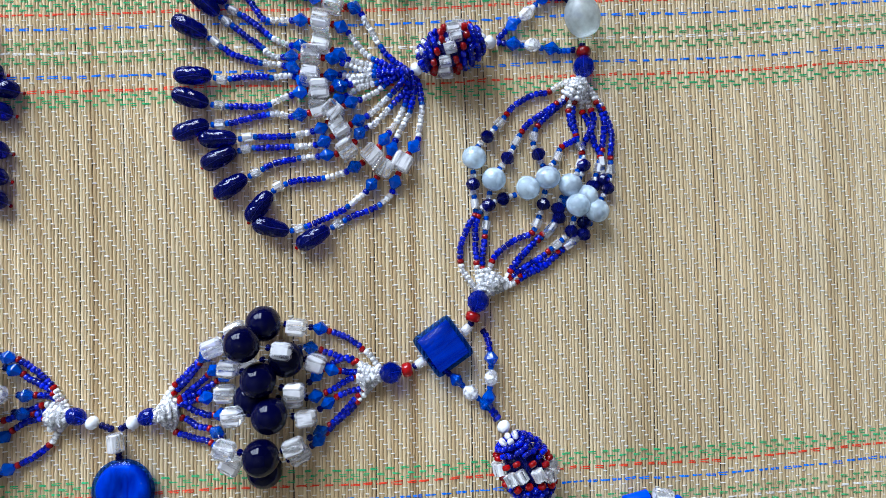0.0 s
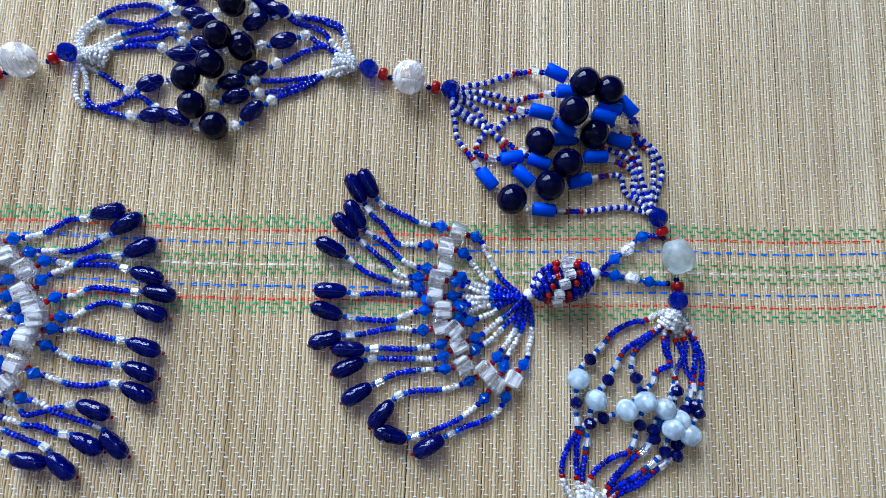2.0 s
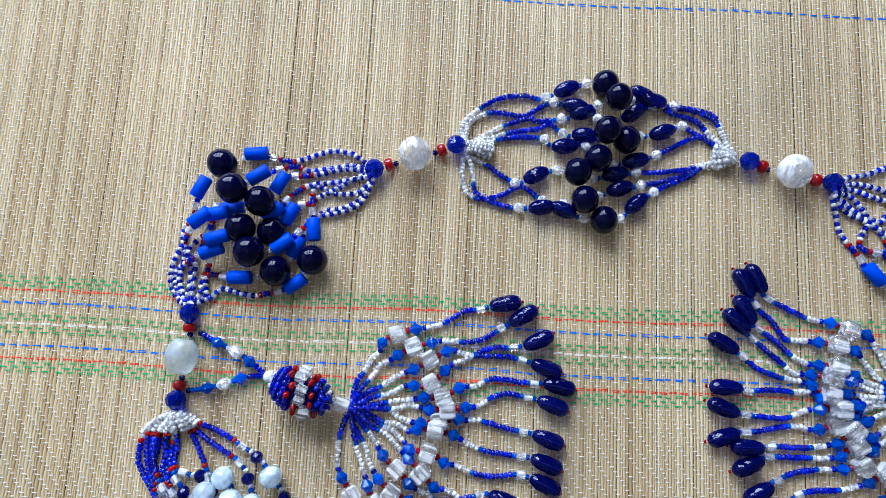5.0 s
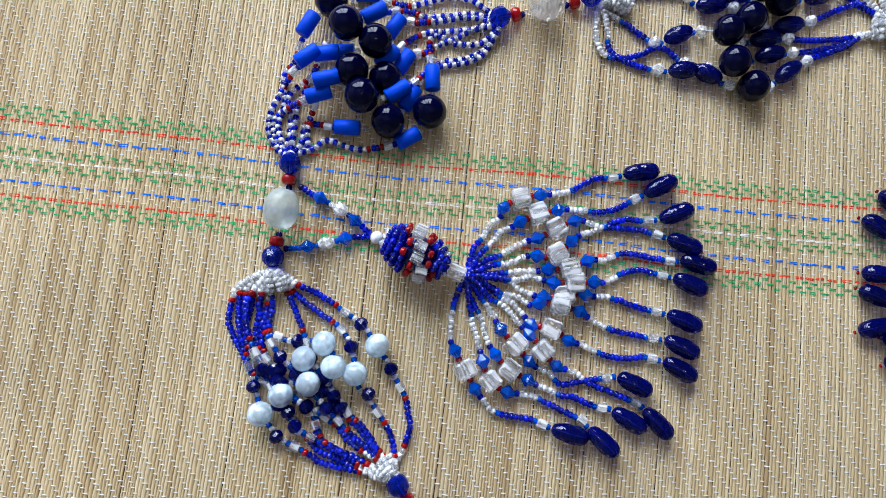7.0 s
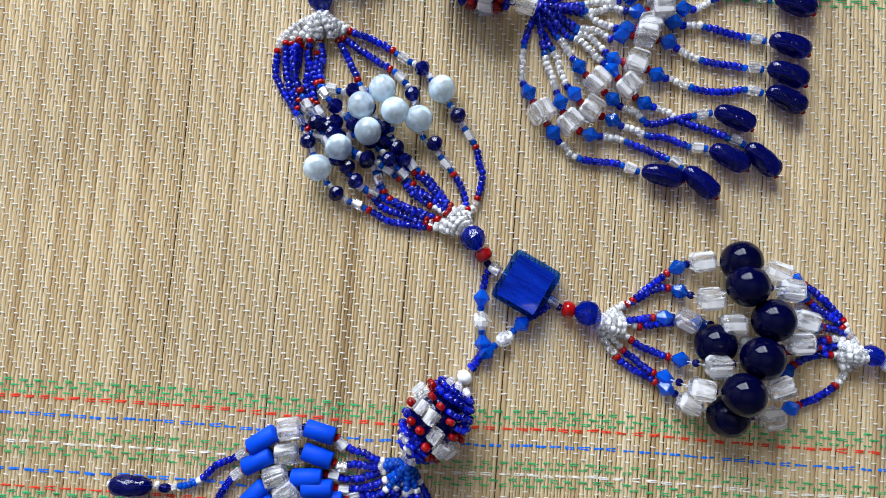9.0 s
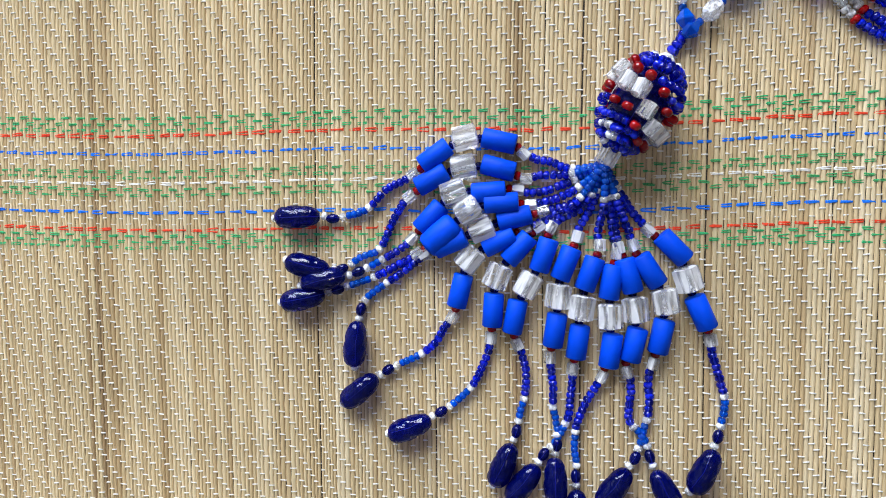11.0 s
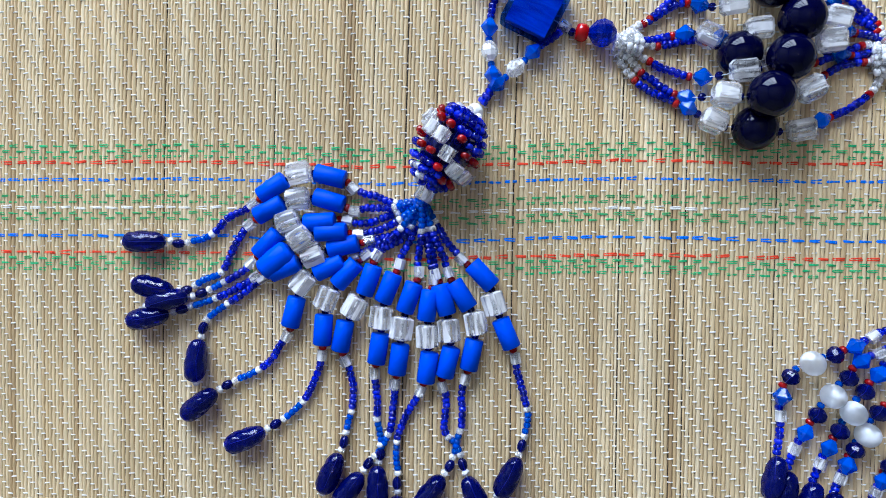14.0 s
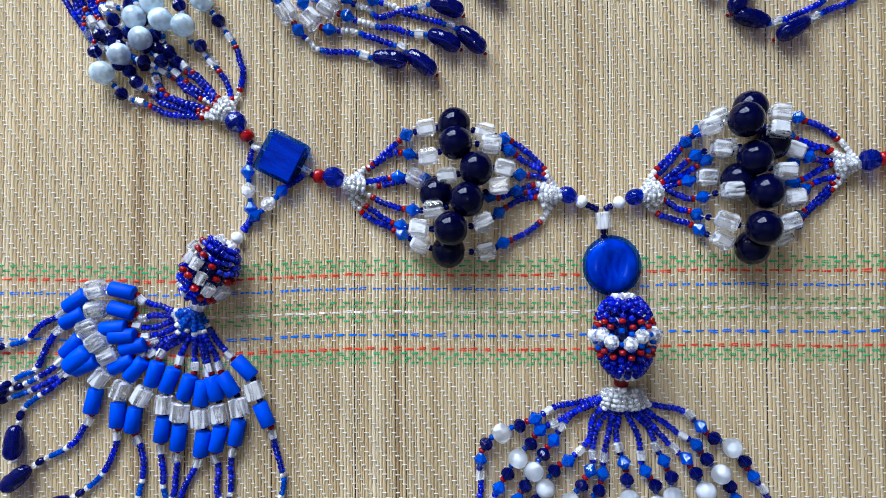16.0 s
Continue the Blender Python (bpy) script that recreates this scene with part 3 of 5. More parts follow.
def bend(y):
    """Slow sideways drift of the reeds along their length."""
    return 0.9 * math.sin(y / 95.0 + 0.6) + 0.4 * math.sin(y / 37.0)


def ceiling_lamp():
    """A small hanging lamp out of view: made-up cord and open shade above the bulb."""
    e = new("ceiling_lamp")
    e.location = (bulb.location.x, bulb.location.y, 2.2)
    tagged(e, "unseen overhead lamp, its cord and open shade made up", "lamp")
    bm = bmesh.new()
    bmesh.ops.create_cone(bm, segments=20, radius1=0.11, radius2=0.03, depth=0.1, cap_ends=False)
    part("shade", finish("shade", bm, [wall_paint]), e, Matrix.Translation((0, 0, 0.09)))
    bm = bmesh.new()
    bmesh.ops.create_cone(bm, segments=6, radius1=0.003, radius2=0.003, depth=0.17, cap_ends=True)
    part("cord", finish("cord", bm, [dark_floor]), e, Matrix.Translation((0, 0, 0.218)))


def build_mat():
    bm = bmesh.new()
    bmesh.ops.create_cube(bm, size=1)
    bmesh.ops.scale(bm, vec=((MAT_X1 - MAT_X0 - 2) * MM, (MAT_Y1 - MAT_Y0 - 2) * MM, 2.0 * MM), verts=bm.verts)
    mat = new("mat", finish("mat", bm, [dark_floor], False))
    mat.location = ((MAT_X0 + MAT_X1) / 2 * MM, (MAT_Y0 + MAT_Y1) / 2 * MM, -2.2 * MM)
    tagged(mat, "woven straw mat with green, red and blue striped bands", "mat", kind="structure")
    back = Matrix.Translation(-mat.location)
    rng = random.Random(9)
    near = [i for i, (x, w) in enumerate(REEDS) if -170 < x < 345]
    near = set(near[:300])
    rest_v, rest_f = [], []
    for i, (x, w) in enumerate(REEDS):
        v, f = ([], []) if i in near else (rest_v, rest_f)
        reed_shape(v, f, i, x, w, rng, bend)
        if i in near:
            me = bpy.data.meshes.new("reed")
            me.from_pydata(v, [], f)
            me.materials.append(straw)
            me.polygons.foreach_set("use_smooth", [True] * len(f))
            part("reed", me, mat, back)
    me = bpy.data.meshes.new("outer_reeds")
    me.from_pydata(rest_v, [], rest_f)
    me.materials.append(straw)
    me.polygons.foreach_set("use_smooth", [True] * len(rest_f))
    part("outer_reeds", me, mat, back, "plain straw reeds towards the mat edge", "stuff")
    stitches(mat, back)


BAND = "GGGRwwBwwggWggwwBwwRGGG"


def stitches(mat, back):
    """Thread stitches over every fourth reed, one step along in each row, white but for the coloured bands."""
    tops = ((-38.1, BAND), (157.0, BAND), (309.0, "B"))  # far row of each band, millimetres
    rng = np.random.RandomState(3)
    kinds = {"w": [], "G": [], "g": [], "R": [], "B": []}
    rows = int((MAT_Y1 - MAT_Y0) / ROW)
    for j in range(rows):
        y0 = MAT_Y1 - j * ROW
        key, double, band = "w", False, None
        for top, seq in tops:
            i = int(math.floor((top - y0) / ROW + 0.5))
            if 0 <= i < len(seq):
                key = seq[i]
                band = i if len(seq) > 1 else None
                double = key in "RBWGg"
                if key == "W":
                    key = "w"
        for i in range(j % 4 if band is None else band % 2 * 2, len(REEDS) - 1, 4):
            kinds[key].append((i, y0 + (0.25 if double else 0.0), 0.24 if key == "w" else 0.2 if key in "Gg" else 0.27, -0.4 if double else 0.0))
            if double:
                kinds[key].append((i, y0 - 0.25, 0.2 if key in "Gg" else 0.27, 0.4))
    names = {"w": ("white_stitches", cotton_white), "G": ("green_stitches", cotton_green), "g": ("pale_green_stitches", cotton_pale), "R": ("red_stitches", cotton_red), "B": ("blue_stitches", cotton_blue)}
    for key, spots in kinds.items():
        v, f = [], []
        for i, y, half, pinch in spots:
            x, w = REEDS[i]
            over = 0.35 + 0.25 * rng.rand() + (0.75 if key in "Gg" else 1.0 if pinch else 0.0)
            x0, x1 = x - over, x + w + over
            yy = y + wave(x) + rng.uniform(-0.12, 0.12)
            dx = bend(yy)
            tilt = rng.uniform(-0.12, 0.12)
            n = len(v)
            for sx, z in ((x0, -0.75), (x0 + 0.4, -0.2), (x1 - 0.4, -0.2), (x1, -0.75)):
                ty = tilt * (sx - x0) + (pinch if sx in (x0, x1) else 0.0)
                for oy, oz in ((-half, -0.1), (0, 0.16), (half, -0.1)):
                    v.append(((sx + dx) * MM, (yy + ty + oy) * MM, (z + oz) * MM))
            for a in range(3):
                for b in range(2):
                    q = n + a * 3 + b
                    f.append((q, q + 1, q + 4, q + 3))
        nm, mt = names[key]
        me = bpy.data.meshes.new(nm)
        me.from_pydata(v, [], f)
        me.materials.append(mt)
        me.polygons.foreach_set("use_smooth", [True] * len(f))
        part(nm, me, mat, back, nm.replace("_", " ") + " of cotton thread", "stuff")


# ---- the bead necklace, piece by piece ----

link = thing_at("bead_link", -18.6, 216.4, "round clear glass bead between red and sapphire beads on straw mat", "beads", "links of the necklace")
strand(link, "H R n L n R H", (-17.4, 215.3), (-6.3, 220.0), (6.2, 224.8), (18.0, 228.4), (29.5, 233.2))

link = thing_at("bead_link", 161.7, 233.8, "round clear glass bead between red and sapphire beads on straw mat", "beads", "links of the necklace")
strand(link, "H R n L n R H", (160.5, 232.5), (171.9, 229.3), (184.9, 226.2), (197.9, 224.0), (209.0, 222.2))

link = thing_at("bead_link", -94.1, 149.3, "frosted barrel bead between red and sapphire glass beads", "beads", "links of the necklace")
strand(link, "H R n P n R H", (-93.1, 148.3), (-92.6, 138.3), (-93.1, 124.5), (-94.1, 112.2), (-94.3, 100.6))

link = thing_at("bead_link", 303.7, 170.3, "frosted barrel bead between red and sapphire glass beads", "beads", "links of the necklace")
strand(link, "H R n P n R H", (302.4, 169.1), (306.3, 157.5), (311.7, 146.4), (312.9, 133.9), (311.6, 121.6))

link = thing_at("bead_link", -36.9, 26.0, "square blue glass bead between red and faceted sapphire beads", "beads", "links of the necklace")
strand(link, "H R n j S j n R H", (-36.9, 25.7), (-29.7, 16.1), (-26.9, 12.3), (-14.6, 6.8, 0.0, "S"), (-4.4, 0.9), (0.3, -1.0), (11.6, -2.2))

link = thing_at("bead_link", 267.5, 34.7, "square blue glass bead between red and faceted sapphire beads", "beads", "links of the necklace")
strand(link, "H R n j S j n R H", (267.1, 34.9), (263.3, 23.5), (261.4, 19.6), (251.3, 13.1), (241.9, 6.3), (236.6, 3.8), (225.2, 2.6))

link = thing_at("bead_link", 102.0, -8.1, "sapphire oval and white beads leading to the pendant", "beads", "links of the necklace")
strand(link, "Z W 3n", (101.3, -8.5), (107.0, -10.9), (112.8, -13.8), (118.6, -16.4))

link = thing_at("bead_link", 121.9, -15.9, "sapphire oval and white beads leading to the pendant", "beads", "links of the necklace")
strand(link, "2n W Z", (121.0, -16.2), (126.6, -13.7), (132.3, -11.6), (137.5, -10.0))

tassel = thing_at("bead_tassel", 243.7, 126.7, "fan-shaped tassel of blue seed beads, clear cubes and navy drops", "tassel", "tassels")
strand(tassel, "n 3s b m w f m b 3s", (306.8, 156.2), (296.8, 155.8), (289.9, 149.5), (282.2, 143.7), (277.0, 138.8))
strand(tassel, "n 3m b m f m b 2s", (309.8, 134.2), (303.2, 134.0), (293.2, 135.7), (283.6, 136.7), (277.0, 137.8))
strand(tassel, "W", (276.0, 138.1), (271.4, 136.4))
strand(tassel, "W", (245.8, 127.8), (240.7, 125.1))
egg(tassel, (270.5, 136.5), (244.1, 128.0), 19.0, slant=1.6)
strand(tassel, "8s m 7w s b r C r b s 3w m 7s m q m D t", (240.8, 125.7, 0.5), (233.3, 130.8, 0.3), (228.1, 137.6), (222.8, 146.7), (219.4, 151.8), (210.1, 153.9, 0.0, "C"), (203.5, 156.4), (194.6, 157.6), (188.2, 159.7), (180.5, 163.2), (173.3, 166.9), (168.7, 173.2), (163.7, 182.7))
strand(tassel, "8s m 7w s b r C r b s 4w m 9s m q m D t", (240.5, 125.4, 2.5), (232.0, 128.0, 1.5), (223.1, 133.1), (217.9, 139.3), (214.0, 143.8), (204.8, 146.9, 0.0, "C"), (194.9, 147.5), (186.1, 147.9), (181.1, 148.8), (175.8, 155.8), (171.1, 159.5), (166.6, 165.3), (157.6, 179.8))
strand(tassel, "7s m 5w s b r C r b s 4w m 7s m q m D t", (240.7, 125.6, 1.2), (230.8, 126.8, 0.7), (222.0, 129.7), (215.6, 131.0), (210.5, 134.4), (204.8, 137.2, 0.0, "C"), (195.3, 137.0), (189.0, 138.3), (184.4, 140.7), (178.7, 145.6), (171.7, 150.5), (167.2, 152.9), (163.1, 159.2), (157.2, 167.2))
strand(tassel, "7s m 6w s b r C r b s 4w m 7s m q m D t", (240.4, 125.2, 3.6), (229.5, 125.3, 2.2), (220.8, 127.1), (214.4, 129.0), (209.8, 130.5, 2.0), (200.8, 132.1, 2.0, "C"), (192.2, 132.5), (184.2, 133.0), (180.3, 136.7), (173.9, 141.6), (167.5, 146.5), (163.6, 149.7), (152.1, 160.5))
strand(tassel, "7s m 7w s b r C r b s 4w m 8s m q m D t", (240.6, 125.5, 2.0), (227.1, 124.6, 1.2), (218.3, 124.0), (210.7, 125.0), (200.1, 123.7, 1.0, "C"), (191.9, 128.2), (183.1, 130.0), (178.1, 130.8), (170.6, 133.1), (164.2, 136.9), (160.3, 140.3), (144.6, 148.2))
strand(tassel, "7s m 5w s b r C r b s 4w m 8s m q m D t", (240.4, 125.2, 4.2), (228.2, 124.0, 2.5), (218.3, 123.5), (209.6, 119.9), (203.2, 117.1, 0.0, "C"), (193.3, 124.5), (184.6, 124.2), (179.6, 124.8), (172.2, 124.6), (164.8, 123.6), (159.9, 124.7), (144.7, 124.7))
strand(tassel, "6s m 6w s b r C r b s 4w m 8s m q m D t", (240.7, 125.6, 0.8), (228.4, 123.7, 0.5), (218.4, 121.5), (210.9, 119.0, 2.0), (204.2, 118.2, 2.0, "C"), (192.3, 116.9), (186.2, 114.7), (180.1, 112.3), (172.7, 112.6), (165.4, 112.8), (156.8, 114.1), (143.9, 118.4))
strand(tassel, "7s m 6w s b r C r b s 4w m 8s m q m D t", (240.5, 125.3, 3.0), (229.6, 121.6, 1.8), (219.7, 119.5), (212.3, 115.0), (203.4, 110.9, 0.0, "C"), (193.1, 108.2), (185.2, 109.2), (177.8, 108.2), (169.4, 106.3), (163.3, 105.3), (157.3, 104.7), (144.2, 99.9))
strand(tassel, "6s m 5w s b r C r b s 3w m 7s m q m D t", (240.6, 125.5, 1.6), (232.2, 121.8, 1.0), (224.8, 116.6), (215.3, 112.7, 1.0), (209.2, 109.1, 2.0, "C"), (205.2, 103.5), (197.8, 101.3), (190.5, 100.1), (180.6, 99.9), (173.3, 99.7), (167.3, 99.0), (153.9, 99.2))
strand(tassel, "6s m 6w s b r C r b s 4w m 7s m q m D t", (240.3, 125.1, 4.6), (235.8, 119.2, 2.8), (229.9, 114.2), (222.5, 107.7), (211.7, 102.4, 0.0, "C"), (204.9, 97.3), (198.0, 95.9), (190.6, 95.7), (180.8, 95.5), (173.5, 95.3), (167.5, 93.2), (155.0, 87.5))
strand(tassel, "8s m 6w s b r C r b s 3w m 7s m q m D t", (240.6, 125.4, 2.2), (238.5, 118.1, 1.3), (232.5, 111.8), (226.3, 105.3), (220.2, 101.4), (214.1, 93.8, 0.0, "C"), (205.5, 91.9), (198.2, 91.0), (193.3, 90.8), (183.6, 88.7), (177.6, 85.6), (172.9, 83.1), (160.0, 75.1))
strand(tassel, "7s m 6w s b r C r b s 4w m 7s m q m D t", (240.7, 125.6, 1.0), (239.9, 118.2, 0.6), (236.3, 108.1), (230.2, 99.2), (224.1, 91.5, 1.0, "C"), (216.3, 86.4), (209.5, 83.8), (203.4, 82.5), (193.6, 81.8), (186.4, 79.7), (184.0, 78.0), (173.2, 64.5))
strand(tassel, "8s m 6w s b r C r b s 4w m 9s m q m D t", (240.5, 125.3, 3.2), (242.2, 119.4, 1.9), (240.1, 109.5), (234.7, 99.3), (232.1, 93.0), (228.7, 86.2, 0.0, "C"), (222.5, 78.0), (218.4, 74.3), (212.4, 69.8), (206.3, 66.8), (199.1, 63.8), (191.9, 61.7), (187.1, 61.6), (174.9, 65.5))
strand(tassel, "7s m 7w s b r C r b s 3w m 7s m q m D t", (240.8, 125.7, 0.4), (243.7, 120.9, 0.2), (245.1, 112.1), (244.0, 103.3), (242.8, 97.0), (236.6, 88.1, 0.0, "C"), (233.1, 79.4), (230.8, 74.5), (224.7, 70.0), (216.1, 66.9), (208.9, 63.2), (204.1, 60.7), (192.2, 54.1))

tassel = thing_at("bead_tassel", -15.2, 106.6, "fan-shaped tassel of blue seed beads, clear cubes and navy drops", "tassel", "tassels")
strand(tassel, "n 3s b m w f m b 3s", (-88.5, 135.6), (-80.6, 132.0), (-71.4, 128.2), (-63.6, 123.7), (-56.8, 118.8))
strand(tassel, "n 3m b m f m b 4s", (-91.4, 108.9), (-83.0, 110.5), (-73.9, 113.1), (-65.3, 116.4), (-56.7, 117.9))
strand(tassel, "W", (-56.4, 118.7), (-51.5, 116.4))
strand(tassel, "Q", (-23.8, 108.1), (-15.8, 105.7))
egg(tassel, (-50.3, 117.0), (-23.9, 107.4), 20.0, slant=-1.0)
strand(tassel, "8s m 6w s b r C r b s 4w m 7s m q m D t", (-15.8, 106.2, 0.5), (-14.1, 117.3, 0.3), (-10.7, 122.4), (-7.8, 128.7), (-4.5, 131.4), (-3.1, 136.3), (3.2, 140.4, 0.0, "C"), (10.9, 142.6), (17.8, 144.1), (23.5, 146.0), (29.2, 149.5), (33.7, 152.4), (41.8, 153.8), (46.5, 155.5), (60.5, 158.3))
strand(tassel, "7s m 7w s b r C r b s 4w m 8s m q m D t", (-15.9, 106.0, 2.5), (-11.2, 115.2, 1.5), (-5.9, 121.8), (-4.0, 125.5), (0.5, 127.9), (3.8, 130.4), (11.0, 134.6, 0.0, "C"), (19.6, 137.2), (24.2, 138.1), (32.4, 138.3), (35.9, 138.3), (42.8, 140.2), (49.6, 144.6), (56.4, 148.9), (67.8, 156.2))
strand(tassel, "8s m 6w s b r C r b s 4w m 7s m q m D t", (-15.8, 106.1, 1.2), (-8.6, 113.2, 0.7), (-3.0, 115.8), (1.3, 119.1), (5.7, 121.9), (12.4, 125.0), (18.9, 129.1, 0.0, "C"), (26.9, 133.7), (31.6, 133.5), (37.6, 132.0), (41.0, 133.8), (47.8, 136.5), (54.9, 136.8), (64.1, 139.0), (75.5, 145.0))
strand(tassel, "7s m 6w s b r C r b s 5w m 9s m q m D t", (-15.9, 105.9, 3.6), (-6.3, 111.0, 2.2), (1.9, 113.3), (8.5, 117.0), (15.4, 117.1), (20.1, 118.6, 1.0, "C"), (26.4, 125.3), (29.7, 128.1), (34.2, 129.8), (39.9, 132.3), (48.1, 132.5), (57.5, 132.3), (68.2, 129.5), (80.2, 126.1))
strand(tassel, "8s m 6w s b r C r b s 4w m 9s m q m D t", (-15.8, 106.1, 2.0), (-7.0, 107.6, 1.2), (-0.1, 108.9), (5.6, 110.2), (11.4, 110.8), (15.9, 112.0), (25.6, 113.3, 2.0, "C"), (34.0, 118.0), (39.8, 118.6), (45.4, 121.6), (50.0, 122.5), (58.2, 121.8), (67.6, 121.2), (73.4, 121.6), (86.4, 119.0))
strand(tassel, "9s m 7w s b r C r b s 3w m 7s m q m D t", (-16.0, 105.9, 4.2), (-5.8, 106.4, 2.5), (4.8, 106.6), (10.4, 108.4), (19.8, 107.1), (27.9, 107.8, 2.0, "C"), (35.9, 108.9), (40.5, 109.4), (43.8, 110.9), (47.1, 113.6), (53.9, 115.9), (61.0, 115.5), (70.4, 113.8), (83.4, 109.4))
strand(tassel, "8s m 6w s b r C r b s 3w m 7s m q m D t", (-15.8, 106.2, 0.8), (-6.8, 106.5, 0.5), (2.6, 105.2), (7.5, 102.3), (14.6, 100.8), (24.7, 101.8, 0.0, "C"), (31.6, 103.8), (35.2, 103.0), (40.9, 103.6), (45.6, 103.0), (52.6, 101.4), (59.7, 99.9), (69.0, 98.6), (82.0, 94.3))
strand(tassel, "8s m 6w s b r C r b s 4w m 7s m q m D t", (-15.9, 106.0, 3.0), (-10.2, 104.9, 1.8), (-0.4, 100.3), (5.4, 99.8), (11.4, 97.0), (15.9, 98.2), (23.0, 98.2, 1.0, "C"), (28.7, 97.0), (32.2, 96.2), (38.3, 93.0), (44.2, 90.7), (51.1, 89.8), (59.2, 89.1), (68.5, 88.3), (81.4, 83.3))
strand(tassel, "8s m 6w s b r C r b s 4w m 9s m q m D t", (-15.8, 106.1, 1.6), (-8.9, 103.9, 1.0), (-1.4, 99.0), (3.4, 97.3), (8.3, 93.2), (12.2, 89.1), (20.4, 88.3, 0.0, "C"), (28.6, 84.0), (33.3, 83.4), (38.0, 81.6), (43.8, 80.0), (51.9, 79.7), (59.8, 81.0), (69.1, 79.3), (80.8, 73.8))
strand(tassel, "8s m 7w s b r C r b s 4w m 9s m q m D t", (-16.0, 105.8, 4.6), (-11.3, 103.5, 2.8), (-4.7, 97.5), (0.0, 95.7), (5.0, 91.7), (11.3, 85.6), (17.9, 79.5, 0.0, "C"), (23.8, 73.8), (28.4, 72.7), (33.1, 71.0), (36.7, 68.5), (43.7, 66.5), (50.7, 64.4), (58.4, 61.9), (61.2, 59.5), (72.0, 50.1))
strand(tassel, "6s m 4w s b r C r b s 4w m 9s m q m D t", (-15.9, 106.1, 2.2), (-12.1, 101.2, 1.3), (-5.5, 94.0), (-1.6, 88.7), (1.9, 83.9), (6.7, 80.5, 0.0, "C"), (12.8, 74.4), (15.9, 72.5), (20.6, 70.8), (25.5, 66.8), (30.0, 67.3), (35.6, 69.0), (41.2, 70.3), (50.2, 71.7), (63.1, 66.4))
strand(tassel, "8s m 7w s b r C r b s 4w m 7s m q m D t", (-15.8, 106.2, 1.0), (-14.1, 98.8, 0.6), (-8.6, 90.2), (-5.0, 81.5), (-1.5, 76.3), (5.1, 70.3, 0.0, "C"), (11.8, 67.6), (15.4, 65.8), (21.2, 64.2), (25.9, 62.4), (32.7, 62.0), (39.7, 59.5), (47.7, 58.5), (61.8, 51.9))
strand(tassel, "8s m 7w s b r C r b s 4w m 7s m q m D t", (-15.9, 106.0, 3.2), (-14.2, 98.7, 1.9), (-11.9, 88.7), (-8.8, 81.1), (-6.2, 73.5), (-2.3, 65.1, 0.0, "C"), (4.4, 61.7), (7.9, 61.2), (12.4, 61.0), (17.0, 60.4), (24.0, 57.8), (31.0, 55.2), (35.7, 53.5), (38.6, 51.0), (51.3, 41.0))
strand(tassel, "7s m 6w s b r C r b s 4w m 7s m q m D t", (-15.8, 106.2, 0.4), (-18.6, 98.3, 0.2), (-20.1, 90.1), (-19.4, 80.0), (-16.8, 74.6), (-12.6, 68.4, 0.0, "C"), (-8.5, 62.1), (-6.7, 60.1), (-2.9, 56.1), (-0.4, 53.7), (4.2, 52.4), (13.3, 51.8), (16.7, 51.5), (23.6, 49.4), (39.6, 46.7))

tassel = thing_at("bead_tassel", -51.0, -54.6, "bottom tassel of matte blue tubes, clear cubes and navy drops", "tassel", "tassels")
strand(tassel, "n 4s b m f m b 4s", (-26.5, 13.0), (-28.8, 8.2), (-29.8, -1.5), (-29.2, -10.3), (-28.4, -17.5), (-32.7, -23.9))
strand(tassel, "n 5s b m f m b 3s", (-4.3, 1.9), (-8.1, -1.9), (-13.3, -5.4), (-20.0, -11.9), (-27.4, -18.2), (-31.8, -24.6))
strand(tassel, "W", (-32.5, -25.1), (-35.6, -28.6))
strand(tassel, "Q", (-48.3, -50.6), (-52.2, -57.2))
egg(tassel, (-35.6, -28.2), (-50.2, -52.8), 22.5, slant=1.6)
strand(tassel, "5m w 7s q r T n K n T r q 8s w 4m w O w D w", (-51.1, -56.8, 0.5), (-60.9, -57.7, 0.3), (-68.2, -55.4), (-74.5, -53.7), (-77.3, -50.9), (-84.7, -48.7), (-93.5, -48.1, 1.0, "K"), (-101.9, -52.3), (-109.3, -58.0), (-113.5, -60.6), (-119.2, -63.4), (-124.0, -68.4), (-128.8, -70.9), (-136.6, -72.3), (-141.5, -71.6), (-157.0, -72.1))
strand(tassel, "5m w 6s q r T n K n T r q 9s w 5m w O w D w", (-51.3, -57.0, 2.5), (-63.5, -59.6, 1.5), (-70.8, -59.5), (-74.7, -60.8), (-78.1, -59.5), (-85.1, -56.8), (-94.1, -56.9, 0.0, "K"), (-103.7, -60.2), (-111.9, -66.1), (-114.4, -68.9), (-117.2, -73.6), (-121.4, -82.1), (-127.9, -85.0), (-131.8, -87.4), (-137.7, -89.0), (-153.6, -85.5))
strand(tassel, "5m w 8s q r T n K n T r q 5s w 2m w O w D w", (-51.2, -56.9, 1.2), (-65.2, -63.1, 0.7), (-72.4, -64.9), (-78.9, -63.7), (-87.6, -64.7, 1.0), (-97.1, -64.7, 1.0, "K"), (-103.0, -70.6), (-111.1, -79.1), (-114.3, -82.0), (-123.4, -87.2), (-130.8, -90.4), (-135.7, -90.9), (-148.3, -94.5, 2.0))
